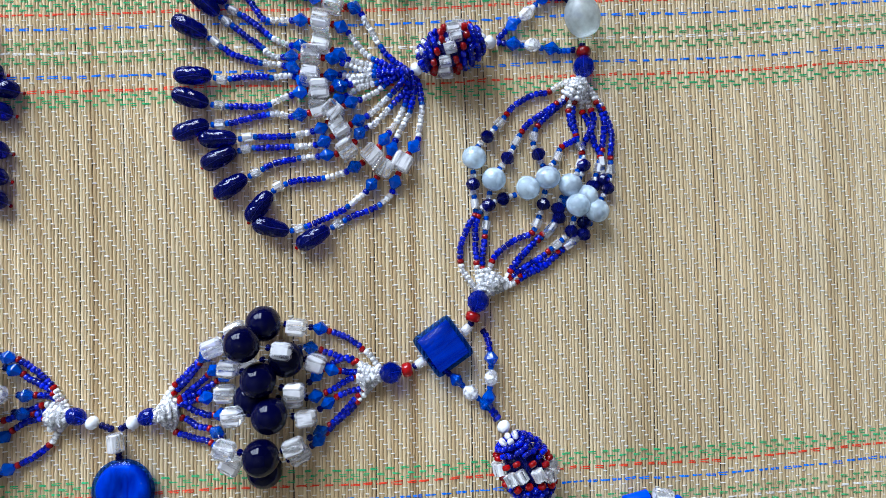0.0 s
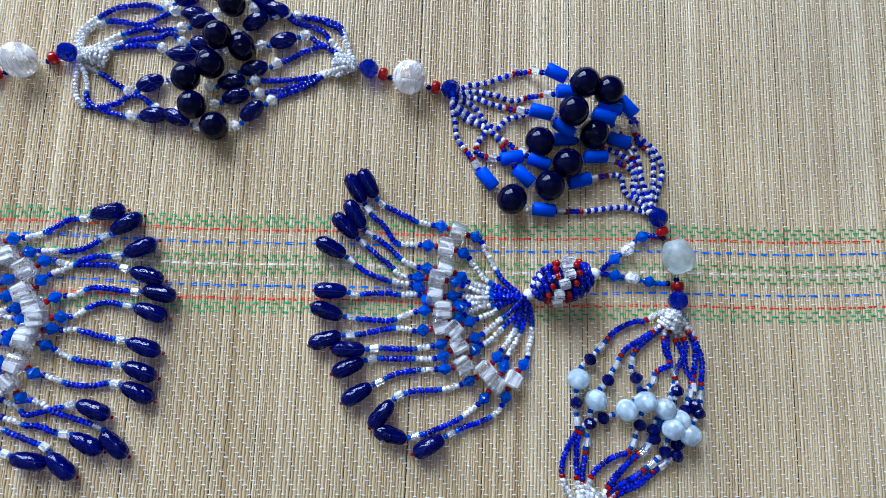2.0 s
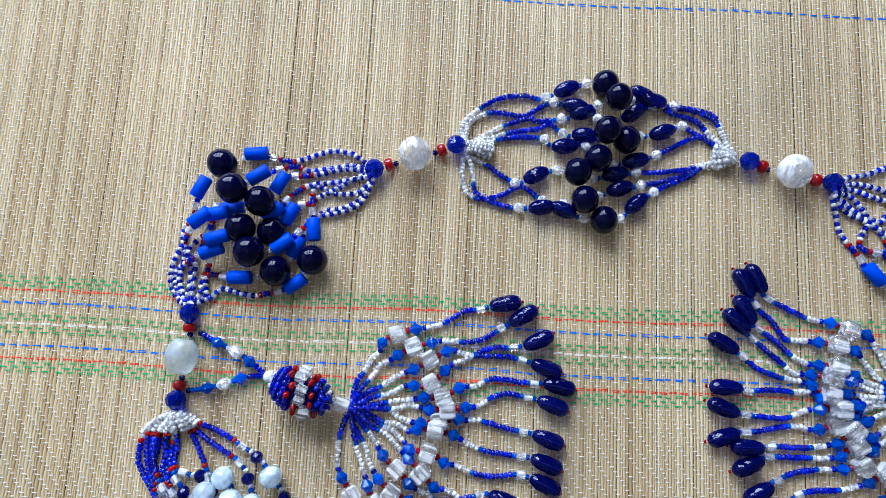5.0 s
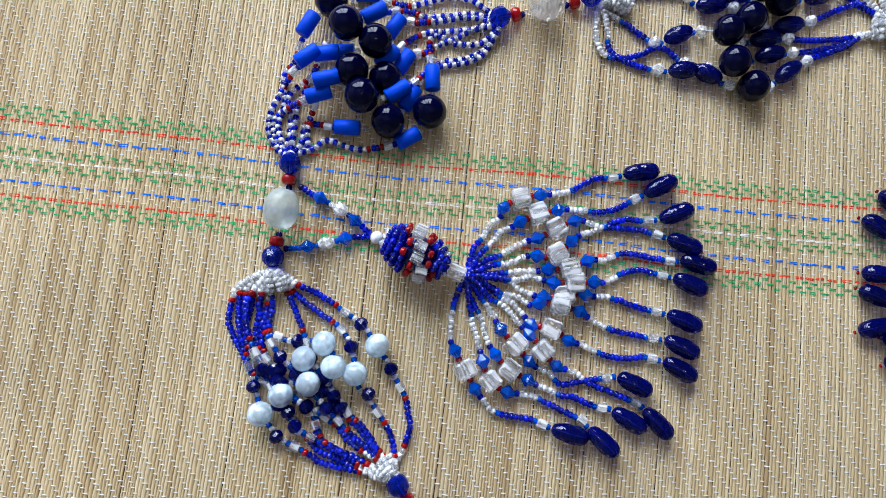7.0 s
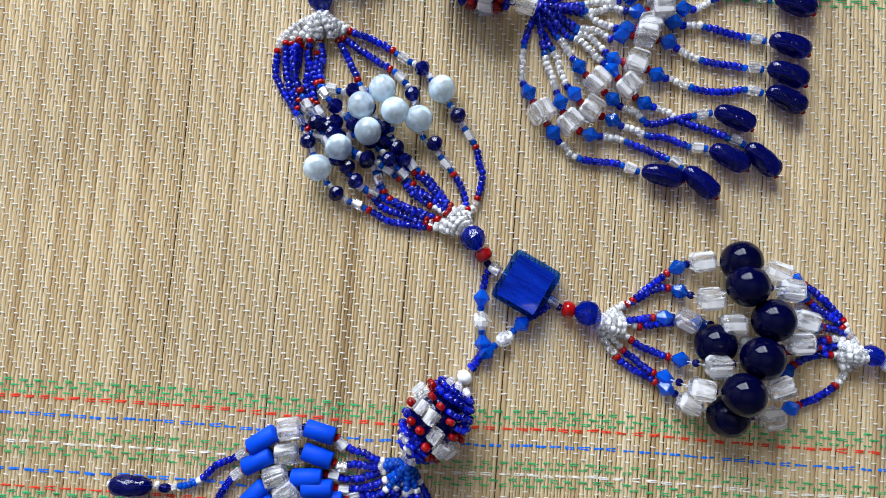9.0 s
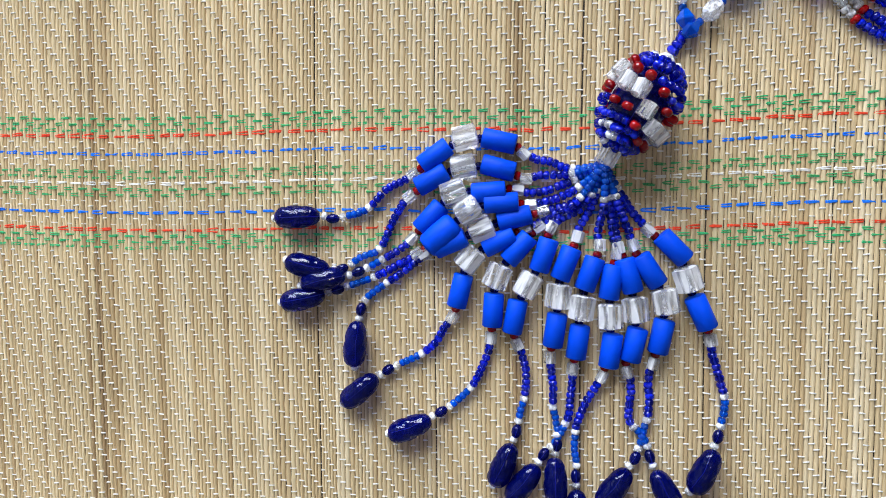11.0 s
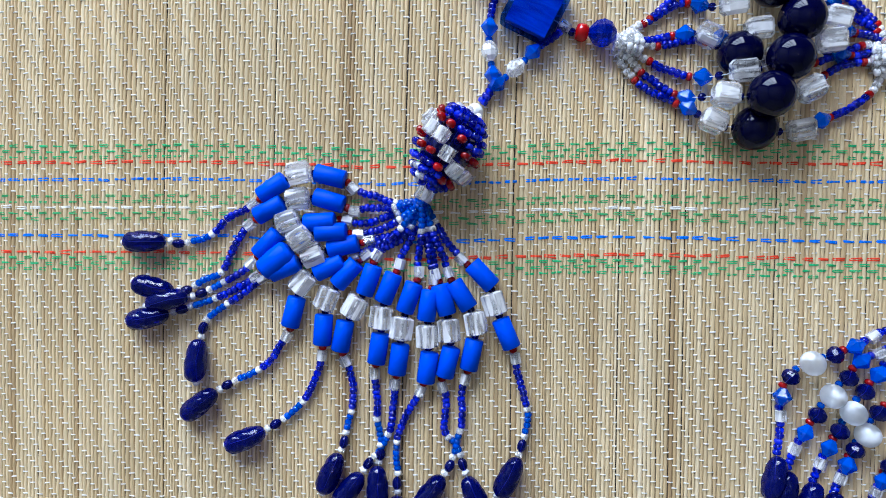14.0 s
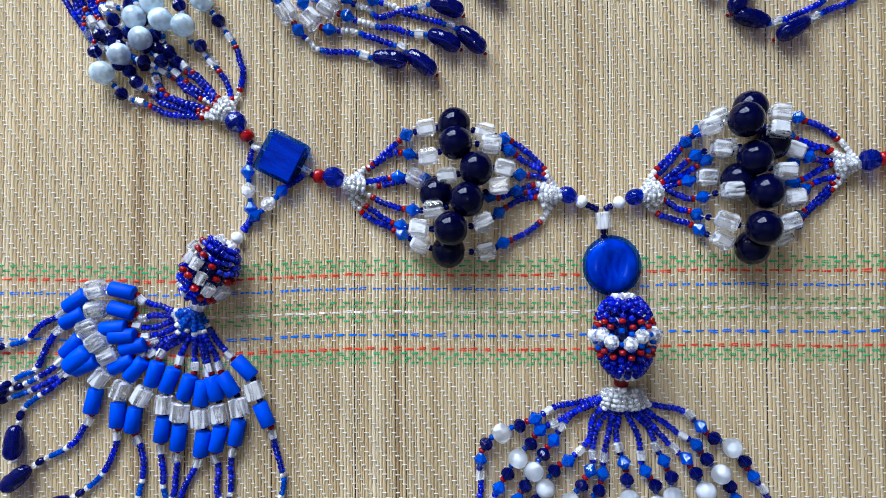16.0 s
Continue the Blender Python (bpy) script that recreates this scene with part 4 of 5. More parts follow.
strand(tassel, "5m w 7s q r T n K n G r q 7s w 4m w O w D w", (-51.4, -57.2, 3.6), (-61.6, -65.0, 2.2), (-72.4, -68.5), (-77.9, -68.0), (-86.0, -68.2, 2.0), (-92.7, -70.1, 2.0, "K"), (-99.1, -76.1), (-107.6, -82.8), (-112.4, -85.7), (-122.0, -90.6), (-131.8, -94.2), (-139.7, -96.7), (-155.8, -100.0))
strand(tassel, "5m w 6s q r T n K n T r q 7s w 4m w O w D w", (-51.2, -57.0, 2.0), (-59.7, -67.6, 1.2), (-68.7, -70.3), (-73.2, -71.6), (-80.5, -73.2), (-88.7, -76.0, 0.0, "K"), (-97.0, -79.8, 1.0), (-106.6, -83.7), (-109.5, -86.2), (-115.2, -90.5), (-123.9, -96.3), (-126.9, -99.3), (-128.2, -103.2), (-128.8, -107.6), (-130.4, -121.7))
strand(tassel, "6m w 9s q r T n K n T r q 7s w 4m w O w D w", (-51.4, -57.2, 4.2), (-60.6, -68.6, 2.5), (-67.7, -72.1), (-72.2, -74.9), (-82.8, -79.6), (-92.3, -85.3, 0.0, "K"), (-95.1, -93.8), (-97.8, -103.3), (-100.7, -107.2), (-103.5, -112.0), (-108.3, -116.0), (-117.0, -120.2), (-123.9, -124.4), (-135.2, -133.7))
strand(tassel, "5m w 8s q r T n K n T r q 8s w 4m w O w D w", (-51.2, -56.8, 0.8), (-58.8, -68.4, 0.5), (-65.9, -73.0), (-71.3, -75.8), (-76.7, -81.4), (-83.8, -90.7, 0.0, "K"), (-85.2, -101.1), (-85.8, -108.6), (-86.3, -112.4), (-88.1, -118.2), (-91.8, -125.6), (-98.4, -132.1), (-107.1, -137.3), (-120.5, -142.9))
strand(tassel, "5m w 7s q r T n K n T r q 8s w 3m w O w D w", (-51.3, -57.1, 3.0), (-57.0, -68.5, 1.8), (-64.1, -73.0), (-67.6, -76.3), (-70.1, -85.8), (-74.5, -93.3, 0.0, "K"), (-78.1, -101.8), (-78.8, -109.3), (-76.9, -114.0), (-75.2, -120.6), (-75.1, -126.3), (-77.3, -136.0), (-78.5, -141.8), (-86.0, -158.9))
strand(tassel, "4m w 7s q r T n K n T r q 7s w 4m w O w D w", (-51.2, -56.9, 1.6), (-55.2, -69.3, 1.0), (-58.6, -75.6), (-60.2, -81.1), (-63.6, -88.5), (-65.2, -96.8, 0.0, "K"), (-65.9, -105.7), (-67.5, -114.6), (-67.4, -119.3), (-66.6, -126.9), (-66.5, -132.2), (-65.4, -139.3), (-65.4, -145.0), (-66.1, -149.0), (-65.7, -164.0))
strand(tassel, "5m w 6s q r T n K n T r q 8s w 4m w O w D w", (-51.4, -57.3, 4.6), (-51.8, -69.4, 2.8), (-53.1, -76.4), (-52.9, -82.8), (-55.8, -90.1), (-58.2, -100.3, 0.0, "K"), (-59.0, -109.6), (-60.4, -118.1), (-60.8, -122.9), (-61.5, -130.5), (-62.0, -135.3), (-65.9, -143.1), (-69.0, -146.6), (-72.2, -151.2), (-81.5, -163.4))
strand(tassel, "5m w 8s q r T n K n T r q 9s w 5m w O w D w", (-51.3, -57.0, 2.2), (-49.8, -71.1, 1.3), (-48.6, -78.2), (-47.5, -83.6), (-49.4, -92.7), (-49.6, -102.8, 0.0, "K"), (-49.2, -112.7), (-51.7, -121.6), (-54.3, -126.4), (-56.9, -131.2), (-59.8, -140.0), (-59.5, -150.1), (-59.4, -158.3), (-59.2, -174.0))
strand(tassel, "5m w 7s q r T n K n T r q 8s w 3m w O w D w", (-51.2, -56.9, 1.0), (-48.9, -69.2, 0.6), (-47.8, -76.4), (-47.0, -81.8), (-44.2, -89.9), (-42.1, -100.7, 0.0, "K"), (-42.1, -110.0), (-44.5, -118.1), (-43.0, -124.0), (-43.2, -129.7), (-43.3, -135.7), (-39.1, -140.8), (-36.7, -147.4), (-35.1, -152.1), (-28.2, -165.1))
strand(tassel, "5m w 7s q r T n K n T r q 8s w 4m w O w D w", (-51.3, -57.1, 3.2), (-47.3, -69.3, 1.9), (-44.2, -76.3), (-42.2, -82.6), (-37.5, -89.8), (-33.3, -98.1, 0.0, "K"), (-34.4, -108.3), (-36.4, -116.9), (-37.7, -122.0), (-37.4, -129.4), (-37.9, -134.2), (-40.0, -142.8), (-41.6, -147.6), (-45.1, -152.2), (-53.5, -163.8))
strand(tassel, "4m w 7s q r T n K n T r q 8s w 4m w O w D w", (-51.1, -56.8, 0.4), (-45.4, -67.4, 0.2), (-41.7, -72.7), (-37.1, -77.7), (-29.8, -83.3), (-27.0, -91.3, 0.0, "K"), (-23.8, -99.4), (-19.9, -108.4), (-19.1, -113.9), (-17.6, -119.3), (-16.2, -124.4), (-15.2, -130.3), (-17.0, -139.7), (-19.1, -145.1), (-25.7, -158.2))

tassel = thing_at("bead_tassel", 292.0, -48.6, "bottom tassel of matte blue tubes, clear cubes and navy drops", "tassel", "tassels")
strand(tassel, "n 4s b m f m b 4s", (267.5, 19.0), (269.8, 14.2), (270.8, 4.5), (270.2, -4.3), (269.4, -11.5), (273.7, -17.9))
strand(tassel, "n 5s b m f m b 3s", (245.3, 7.9), (249.1, 4.1), (254.3, 0.6), (261.0, -5.9), (268.4, -12.2), (272.8, -18.6))
strand(tassel, "W", (273.5, -19.1), (276.6, -22.6))
strand(tassel, "Q", (289.3, -44.6), (293.2, -51.2))
egg(tassel, (275.5, -22.8), (288.8, -47.0), 22.5, slant=1.6)
strand(tassel, "5m w 7s q r T n K n T r q 8s w 4m w O w D w", (297.1, -60.8, 0.5), (306.9, -61.7, 0.3), (314.2, -59.4), (320.5, -57.7), (323.3, -54.9), (330.7, -52.7), (339.5, -52.1, 1.0, "K"), (347.9, -56.3), (355.3, -62.0), (359.5, -64.6), (365.2, -67.4), (370.0, -72.4), (374.8, -74.9), (382.6, -76.3), (387.5, -75.6), (403.0, -76.1))
strand(tassel, "5m w 6s q r T n K n T r q 9s w 5m w O w D w", (297.3, -61.0, 2.5), (309.5, -63.6, 1.5), (316.8, -63.5), (320.7, -64.8), (324.1, -63.5), (331.1, -60.8), (340.1, -60.9, 0.0, "K"), (349.7, -64.2), (357.9, -70.1), (360.4, -72.9), (363.2, -77.6), (367.4, -86.1), (373.9, -89.0), (377.8, -91.4), (383.7, -93.0), (399.6, -89.5))
strand(tassel, "5m w 8s q r T n K n T r q 5s w 2m w O w D w", (297.2, -60.9, 1.2), (311.2, -67.1, 0.7), (318.4, -68.9), (324.9, -67.7), (333.6, -68.7, 1.0), (343.1, -68.7, 1.0, "K"), (349.0, -74.6), (357.1, -83.1), (360.3, -86.0), (369.4, -91.2), (376.8, -94.4), (381.7, -94.9), (394.3, -98.5, 2.0))
strand(tassel, "5m w 7s q r T n K n G r q 7s w 4m w O w D w", (297.4, -61.2, 3.6), (307.6, -69.0, 2.2), (318.4, -72.5), (323.9, -72.0), (332.0, -72.2, 2.0), (338.7, -74.1, 2.0, "K"), (345.1, -80.1), (353.6, -86.8), (358.4, -89.7), (368.0, -94.6), (377.8, -98.2), (385.7, -100.7), (401.8, -104.0))
strand(tassel, "5m w 6s q r T n K n T r q 7s w 4m w O w D w", (297.2, -61.0, 2.0), (305.7, -71.6, 1.2), (314.7, -74.3), (319.2, -75.6), (326.5, -77.2), (334.7, -80.0, 0.0, "K"), (343.0, -83.8, 1.0), (352.6, -87.7), (355.5, -90.2), (361.2, -94.5), (369.9, -100.3), (372.9, -103.3), (374.2, -107.2), (374.8, -111.6), (376.4, -125.7))
strand(tassel, "6m w 9s q r T n K n T r q 7s w 4m w O w D w", (297.4, -61.2, 4.2), (306.6, -72.6, 2.5), (313.7, -76.1), (318.2, -78.9), (328.8, -83.6), (338.3, -89.3, 0.0, "K"), (341.1, -97.8), (343.8, -107.3), (346.7, -111.2), (349.5, -116.0), (354.3, -120.0), (363.0, -124.2), (369.9, -128.4), (381.2, -137.7))
strand(tassel, "5m w 8s q r T n K n T r q 8s w 4m w O w D w", (297.2, -60.8, 0.8), (304.8, -72.4, 0.5), (311.9, -77.0), (317.3, -79.8), (322.7, -85.4), (329.8, -94.7, 0.0, "K"), (331.2, -105.1), (331.8, -112.6), (332.3, -116.4), (334.1, -122.2), (337.8, -129.6), (344.4, -136.1), (353.1, -141.3), (366.5, -146.9))
strand(tassel, "5m w 7s q r T n K n T r q 8s w 3m w O w D w", (297.3, -61.1, 3.0), (303.0, -72.5, 1.8), (310.1, -77.0), (313.6, -80.3), (316.1, -89.8), (320.5, -97.3, 0.0, "K"), (324.1, -105.8), (324.8, -113.3), (322.9, -118.0), (321.2, -124.6), (321.1, -130.3), (323.3, -140.0), (324.5, -145.8), (332.0, -162.9))
strand(tassel, "4m w 7s q r T n K n T r q 7s w 4m w O w D w", (297.2, -60.9, 1.6), (301.2, -73.3, 1.0), (304.6, -79.6), (306.2, -85.1), (309.6, -92.5), (311.2, -100.8, 0.0, "K"), (311.9, -109.7), (313.5, -118.6), (313.4, -123.3), (312.6, -130.9), (312.5, -136.2), (311.4, -143.3), (311.4, -149.0), (312.1, -153.0), (311.7, -168.0))
strand(tassel, "5m w 6s q r T n K n T r q 8s w 4m w O w D w", (297.4, -61.3, 4.6), (297.8, -73.4, 2.8), (299.1, -80.4), (298.9, -86.8), (301.8, -94.1), (304.2, -104.3, 0.0, "K"), (305.0, -113.6), (306.4, -122.1), (306.8, -126.9), (307.5, -134.5), (308.0, -139.3), (311.9, -147.1), (315.0, -150.6), (318.2, -155.2), (327.5, -167.4))
strand(tassel, "5m w 8s q r T n K n T r q 9s w 5m w O w D w", (297.3, -61.0, 2.2), (295.8, -75.1, 1.3), (294.6, -82.2), (293.5, -87.6), (295.4, -96.7), (295.6, -106.8, 0.0, "K"), (295.2, -116.7), (297.7, -125.6), (300.3, -130.4), (302.9, -135.2), (305.8, -144.0), (305.5, -154.1), (305.4, -162.3), (305.2, -178.0))
strand(tassel, "5m w 7s q r T n K n T r q 8s w 3m w O w D w", (297.2, -60.9, 1.0), (294.9, -73.2, 0.6), (293.8, -80.4), (293.0, -85.8), (290.2, -93.9), (288.1, -104.7, 0.0, "K"), (288.1, -114.0), (290.5, -122.1), (289.0, -128.0), (289.2, -133.7), (289.3, -139.7), (285.1, -144.8), (282.7, -151.4), (281.1, -156.1), (274.2, -169.1))
strand(tassel, "5m w 7s q r T n K n T r q 8s w 4m w O w D w", (297.3, -61.1, 3.2), (293.3, -73.3, 1.9), (290.2, -80.3), (288.2, -86.6), (283.5, -93.8), (279.3, -102.1, 0.0, "K"), (280.4, -112.3), (282.4, -120.9), (283.7, -126.0), (283.4, -133.4), (283.9, -138.2), (286.0, -146.8), (287.6, -151.6), (291.1, -156.2), (299.5, -167.8))
strand(tassel, "4m w 7s q r T n K n T r q 8s w 4m w O w D w", (297.1, -60.8, 0.4), (291.4, -71.4, 0.2), (287.7, -76.7), (283.1, -81.7), (275.8, -87.3), (273.0, -95.3, 0.0, "K"), (269.8, -103.4), (265.9, -112.4), (265.1, -117.9), (263.6, -123.3), (262.2, -128.4), (261.2, -134.3), (263.0, -143.7), (265.1, -149.1), (271.7, -162.2))

tassel = thing_at("pendant_tassel", 124.8, -32.7, "round foil-blue pendant above a tassel of milky and blue beads", "pendant", "tassels")
strand(tassel, "Q 2n", (119.8, -17.6), (120.8, -28.5))
disc(tassel, (123.3, -39.8), 12.3)
egg(tassel, (125.4, -51.3), (126.3, -85.3), 25.0, ring=True)
strand(tassel, "R", (126.8, -86.6), (126.8, -90.1))
strand(tassel, "5w 11s q s b r N m F m N r b s q 6s D", (127.4, -91.5, 0.5), (117.4, -95.0, 0.3), (110.4, -96.9), (103.3, -98.1), (99.1, -99.0), (95.1, -101.6), (85.6, -106.0), (76.8, -109.2, 0.0, "F"), (70.2, -114.2), (67.8, -121.2), (67.8, -127.8), (67.7, -136.0), (64.0, -154.7))
strand(tassel, "5w 11s q s b r N m F m N r b s q 3s D", (126.9, -91.1, 2.5), (114.8, -97.1, 1.5), (103.3, -103.3), (99.7, -105.6), (92.7, -108.4), (89.1, -113.8), (83.5, -119.8, 0.0, "F"), (79.1, -126.7), (74.8, -133.7), (71.1, -143.0), (67.5, -159.4))
strand(tassel, "5w 10s q s b r N m F m N r b s q 3s D", (127.3, -91.4, 1.2), (114.9, -98.0, 0.7), (108.0, -100.9), (103.3, -105.6), (98.5, -112.6), (94.4, -118.0), (90.0, -125.2, 0.0, "F"), (85.3, -133.7), (81.8, -140.7), (74.5, -161.7))
strand(tassel, "5w 11s q s b r N m F m N r b s q 3s D", (126.6, -90.9, 3.6), (119.3, -98.1, 2.2), (115.0, -104.5), (113.3, -112.7), (106.6, -119.7), (99.5, -124.3), (94.6, -132.2, 0.0, "F"), (90.0, -140.7), (81.5, -164.1))
strand(tassel, "5w 10s q s b r N m F m N r b s q 3s D", (127.0, -91.2, 2.0), (121.8, -99.5, 1.2), (116.8, -108.0), (114.9, -116.2), (114.8, -122.0), (110.0, -131.4), (105.1, -138.0, 0.0, "F"), (100.4, -147.7), (93.2, -166.4))
strand(tassel, "5w 10s q s b r N m F m N r b s q 3s D", (126.5, -90.8, 4.2), (123.8, -99.2, 2.5), (121.5, -110.3), (119.5, -119.7), (119.0, -125.5), (117.0, -133.7), (113.2, -140.3, 0.0, "F"), (107.2, -168.7))
strand(tassel, "4w 8s q s b r N m F m N r b s q 3s D", (127.4, -91.5, 0.8), (126.2, -100.9, 0.5), (124.8, -110.3), (126.1, -117.4), (128.3, -124.4), (128.7, -130.2), (129.5, -136.8, 0.0, "F"), (127.0, -171.0))
strand(tassel, "5w 10s q s b r N m F m N r b s q 3s D", (126.8, -91.0, 3.0), (128.6, -100.6, 1.8), (133.6, -110.4), (134.7, -117.4), (135.8, -124.4), (140.4, -131.4), (141.1, -139.2, 0.0, "F"), (141.0, -168.6))
strand(tassel, "5w 9s q s b r N m F m N r b s q 3s D", (127.2, -91.3, 1.6), (131.2, -100.8, 1.0), (138.3, -108.0), (141.0, -115.1), (144.0, -120.9), (147.4, -129.1), (147.4, -135.7, 0.0, "F"), (155.0, -166.3))
strand(tassel, "6w 11s q s b r N m F m N r b s q 3s D", (126.4, -90.7, 4.6), (133.0, -99.2, 2.8), (141.8, -109.2), (148.7, -116.9), (153.3, -120.2), (156.7, -125.6), (160.9, -133.4, 0.0, "F"), (172.4, -163.9))
strand(tassel, "5w 11s q s b r N m F m N r b s q 3s D", (127.0, -91.2, 2.2), (134.6, -98.4, 1.3), (141.9, -103.8), (151.1, -110.4), (156.9, -113.9), (161.5, -120.2), (167.2, -126.4, 0.0, "F"), (172.2, -134.2), (181.7, -159.3))
strand(tassel, "5w 10s q s b r N m F m N r b s q 4s D", (127.3, -91.4, 1.0), (134.8, -96.2, 0.6), (142.0, -98.7), (152.4, -100.6), (159.3, -106.9), (164.4, -111.6), (172.0, -115.5, 0.0, "F"), (177.7, -122.1), (181.7, -129.1), (186.7, -136.1), (195.7, -154.6))
cap(tassel, (127.0, -90.6), (127, -130), n=18, spread=11.5, start=7.0)

cluster = thing_at("bead_cluster", 10.4, -4.0, "spindle of blue-black balls, clear cubes and blue seed strings", "bead cluster", "beaded sections of the necklace")
strand(cluster, "7w r 7s r b n X n B n X n b r 9s r 7w", (11.2, -4.5, 0.3), (19.0, 1.4), (22.6, 3.0), (28.6, 8.5), (34.3, 13.4), (37.7, 16.0), (46.3, 18.6, 0.0, "X"), (58.1, 19.2, 0.0, "B"), (71.0, 16.2, 3.0, "X"), (77.5, 14.3), (82.5, 12.6), (89.0, 8.2), (96.0, 0.6), (102.9, -10.2, 0.3))
strand(cluster, "6w r 7s r b n X n B n X n b r 7s r 6w", (11.4, -4.7, 1.8), (19.0, 0.9), (23.8, 3.5), (31.0, 8.0), (35.5, 8.6), (40.0, 7.6), (47.4, 5.8, 6.0, "X"), (58.6, 10.9, 4.5, "B"), (73.2, 10.3, 7.5, "X"), (78.7, 9.7), (82.5, 8.0), (87.8, 4.2), (94.8, -0.1), (102.7, -10.3, 1.8))
strand(cluster, "7w r 7s r b n X n B n X n b r 5s r 4w", (11.3, -4.6, 0.8), (21.4, -4.6), (25.6, -5.4), (33.3, -4.0), (41.1, -2.9), (46.3, -2.9), (54.9, -2.5, 6.5, "X"), (66.9, 0.0, 5.5, "B"), (78.4, 0.6, 7.0, "X"), (82.5, -1.2), (86.2, -1.4), (91.1, -1.8), (96.7, -3.0), (102.8, -10.2, 0.8))
strand(cluster, "4w r 6s r b n X n B n X n b r 7s r 6w", (11.6, -5.5, 2.5), (25.7, -2.9), (33.3, -1.6), (42.3, -2.6), (50.4, -9.5, 0.0, "B"), (67.6, -9.8), (75.9, -11.1), (81.8, -9.2), (92.4, -5.3), (96.7, -6.5), (102.6, -10.4, 2.5))
strand(cluster, "6w r 6s r b n X n B n X n b r 4s r 3w", (11.4, -5.3, 1.4), (19.0, -8.1), (26.1, -11.8), (34.4, -14.9), (40.1, -15.8), (49.4, -16.4, 10.0, "X"), (62.8, -12.7, 7.5, "B"), (76.0, -7.1, 9.0, "X"), (80.7, -8.0), (84.8, -8.6), (89.7, -8.8), (95.9, -7.7), (102.7, -10.3, 1.4))
strand(cluster, "6w r 6s r b n X n B n X n b r 6s r 5w", (11.6, -6.0, 2.9), (18.9, -11.7), (21.0, -14.1), (26.0, -17.7), (30.8, -20.6), (35.6, -22.4), (43.6, -24.2, 11.0, "X"), (56.3, -24.6, 9.5, "B"), (69.5, -22.1, 10.0, "X"), (76.3, -17.6), (80.3, -14.7), (86.5, -11.6), (95.2, -10.8), (102.5, -11.6, 2.9))
strand(cluster, "6w r 7s r b n X n B n X n b r 7s r 7w", (11.2, -6.2, 0.6), (16.5, -14.0), (21.3, -18.8), (30.8, -23.4), (36.7, -26.4), (43.5, -30.5, 1.0, "X"), (55.3, -33.3, 0.4, "B"), (70.9, -33.4, 2.0, "X"), (77.9, -30.2), (82.6, -28.4), (88.7, -25.4), (94.6, -20.7), (97.5, -16.0), (102.9, -11.4, 0.6))
cap(cluster, (11.0, -4.8), (57, -8))
cap(cluster, (103.0, -10.6), (57, -8))

cluster = thing_at("bead_cluster", 137.0, -10.1, "spindle of blue-black balls, clear cubes and blue seed strings", "bead cluster", "beaded sections of the necklace")
strand(cluster, "6w r 8s r b n X n B n X n b r 7s r 6w", (135.7, -10.5, 0.3), (141.8, -1.1), (147.7, 4.7), (154.3, 11.5), (159.8, 15.9), (168.0, 21.6, 0.0, "X"), (180.0, 24.5, 0.0, "B"), (192.8, 22.6, 2.5, "X"), (201.3, 21.6), (206.2, 19.8), (213.1, 16.9), (218.8, 12.1), (223.3, 7.4), (225.8, 2.6, 0.3))
strand(cluster, "6w r 8s r b n X n B n X n b r 6s r 5w", (135.3, -10.7, 1.8), (141.8, -3.5), (148.0, 2.6), (153.9, 10.0), (156.8, 13.2), (161.6, 16.2, 9.0, "X"), (173.9, 17.8, 9.6, "B"), (188.2, 14.1, 10.0, "X"), (197.1, 14.0), (203.7, 11.6), (210.6, 9.2), (216.4, 6.3), (224.9, 2.4, 1.8))
strand(cluster, "6w r 7s r b n X n B n X n b r 6s r 5w", (135.6, -10.6, 0.8), (145.3, -4.7), (151.3, -0.2), (156.7, 4.2), (160.4, 6.6), (166.7, 7.6, 6.5, "X"), (178.9, 3.2, 6.0, "B"), (192.2, -2.2, 7.5, "X"), (198.3, 1.4), (204.6, 6.3), (211.8, 9.2), (217.5, 6.3), (225.5, 2.5, 0.8))
strand(cluster, "4w r 5s r b n X n B n X n b r 6s r 4w", (135.1, -10.7, 2.5), (146.4, -7.1), (154.6, -5.0), (161.1, -3.2), (166.0, -3.7), (174.7, -5.0, 0.0, "B"), (190.0, -6.8, 0.0, "X"), (198.8, -5.7), (204.6, -4.1), (210.5, -0.7), (218.6, 2.7), (224.4, 1.6, 2.5))
strand(cluster, "5w r 7s r b n X n B n X n b r 5s r 4w", (135.3, -10.9, 1.0), (144.0, -5.9), (152.0, -3.0), (160.0, 1.6), (171.5, 8.4, 0.0, "X"), (188.6, 10.0, 0.0, "B"), (199.5, 7.6, 0.0, "X"), (206.0, 4.6), (213.0, 3.4), (225.0, 2.0, 1.0))
strand(cluster, "6w r 8s r b n X n B n X n b r 5s r 4w", (135.4, -11.1, 1.4), (142.9, -5.8), (150.0, -9.6), (156.3, -12.0), (161.2, -11.6), (169.2, -10.0, 11.0, "X"), (183.0, -10.5, 6.5, "B"), (196.3, -12.8, 6.0, "X"), (203.0, -9.2), (209.2, -5.8), (213.9, -4.2), (220.8, -3.1), (225.1, 1.3, 1.4))
strand(cluster, "6w r 6s r b n X n B n X n b r 7s r 5w", (135.0, -11.5, 2.9), (145.3, -12.4), (151.3, -16.0), (156.6, -17.4), (160.2, -19.2), (166.2, -22.3, 12.5, "X"), (180.1, -25.5, 9.6, "B"), (191.9, -22.9, 10.0, "X"), (201.0, -19.9), (206.0, -16.6), (211.4, -11.3), (216.1, -6.6), (220.8, -3.1), (224.2, 1.1, 2.9))
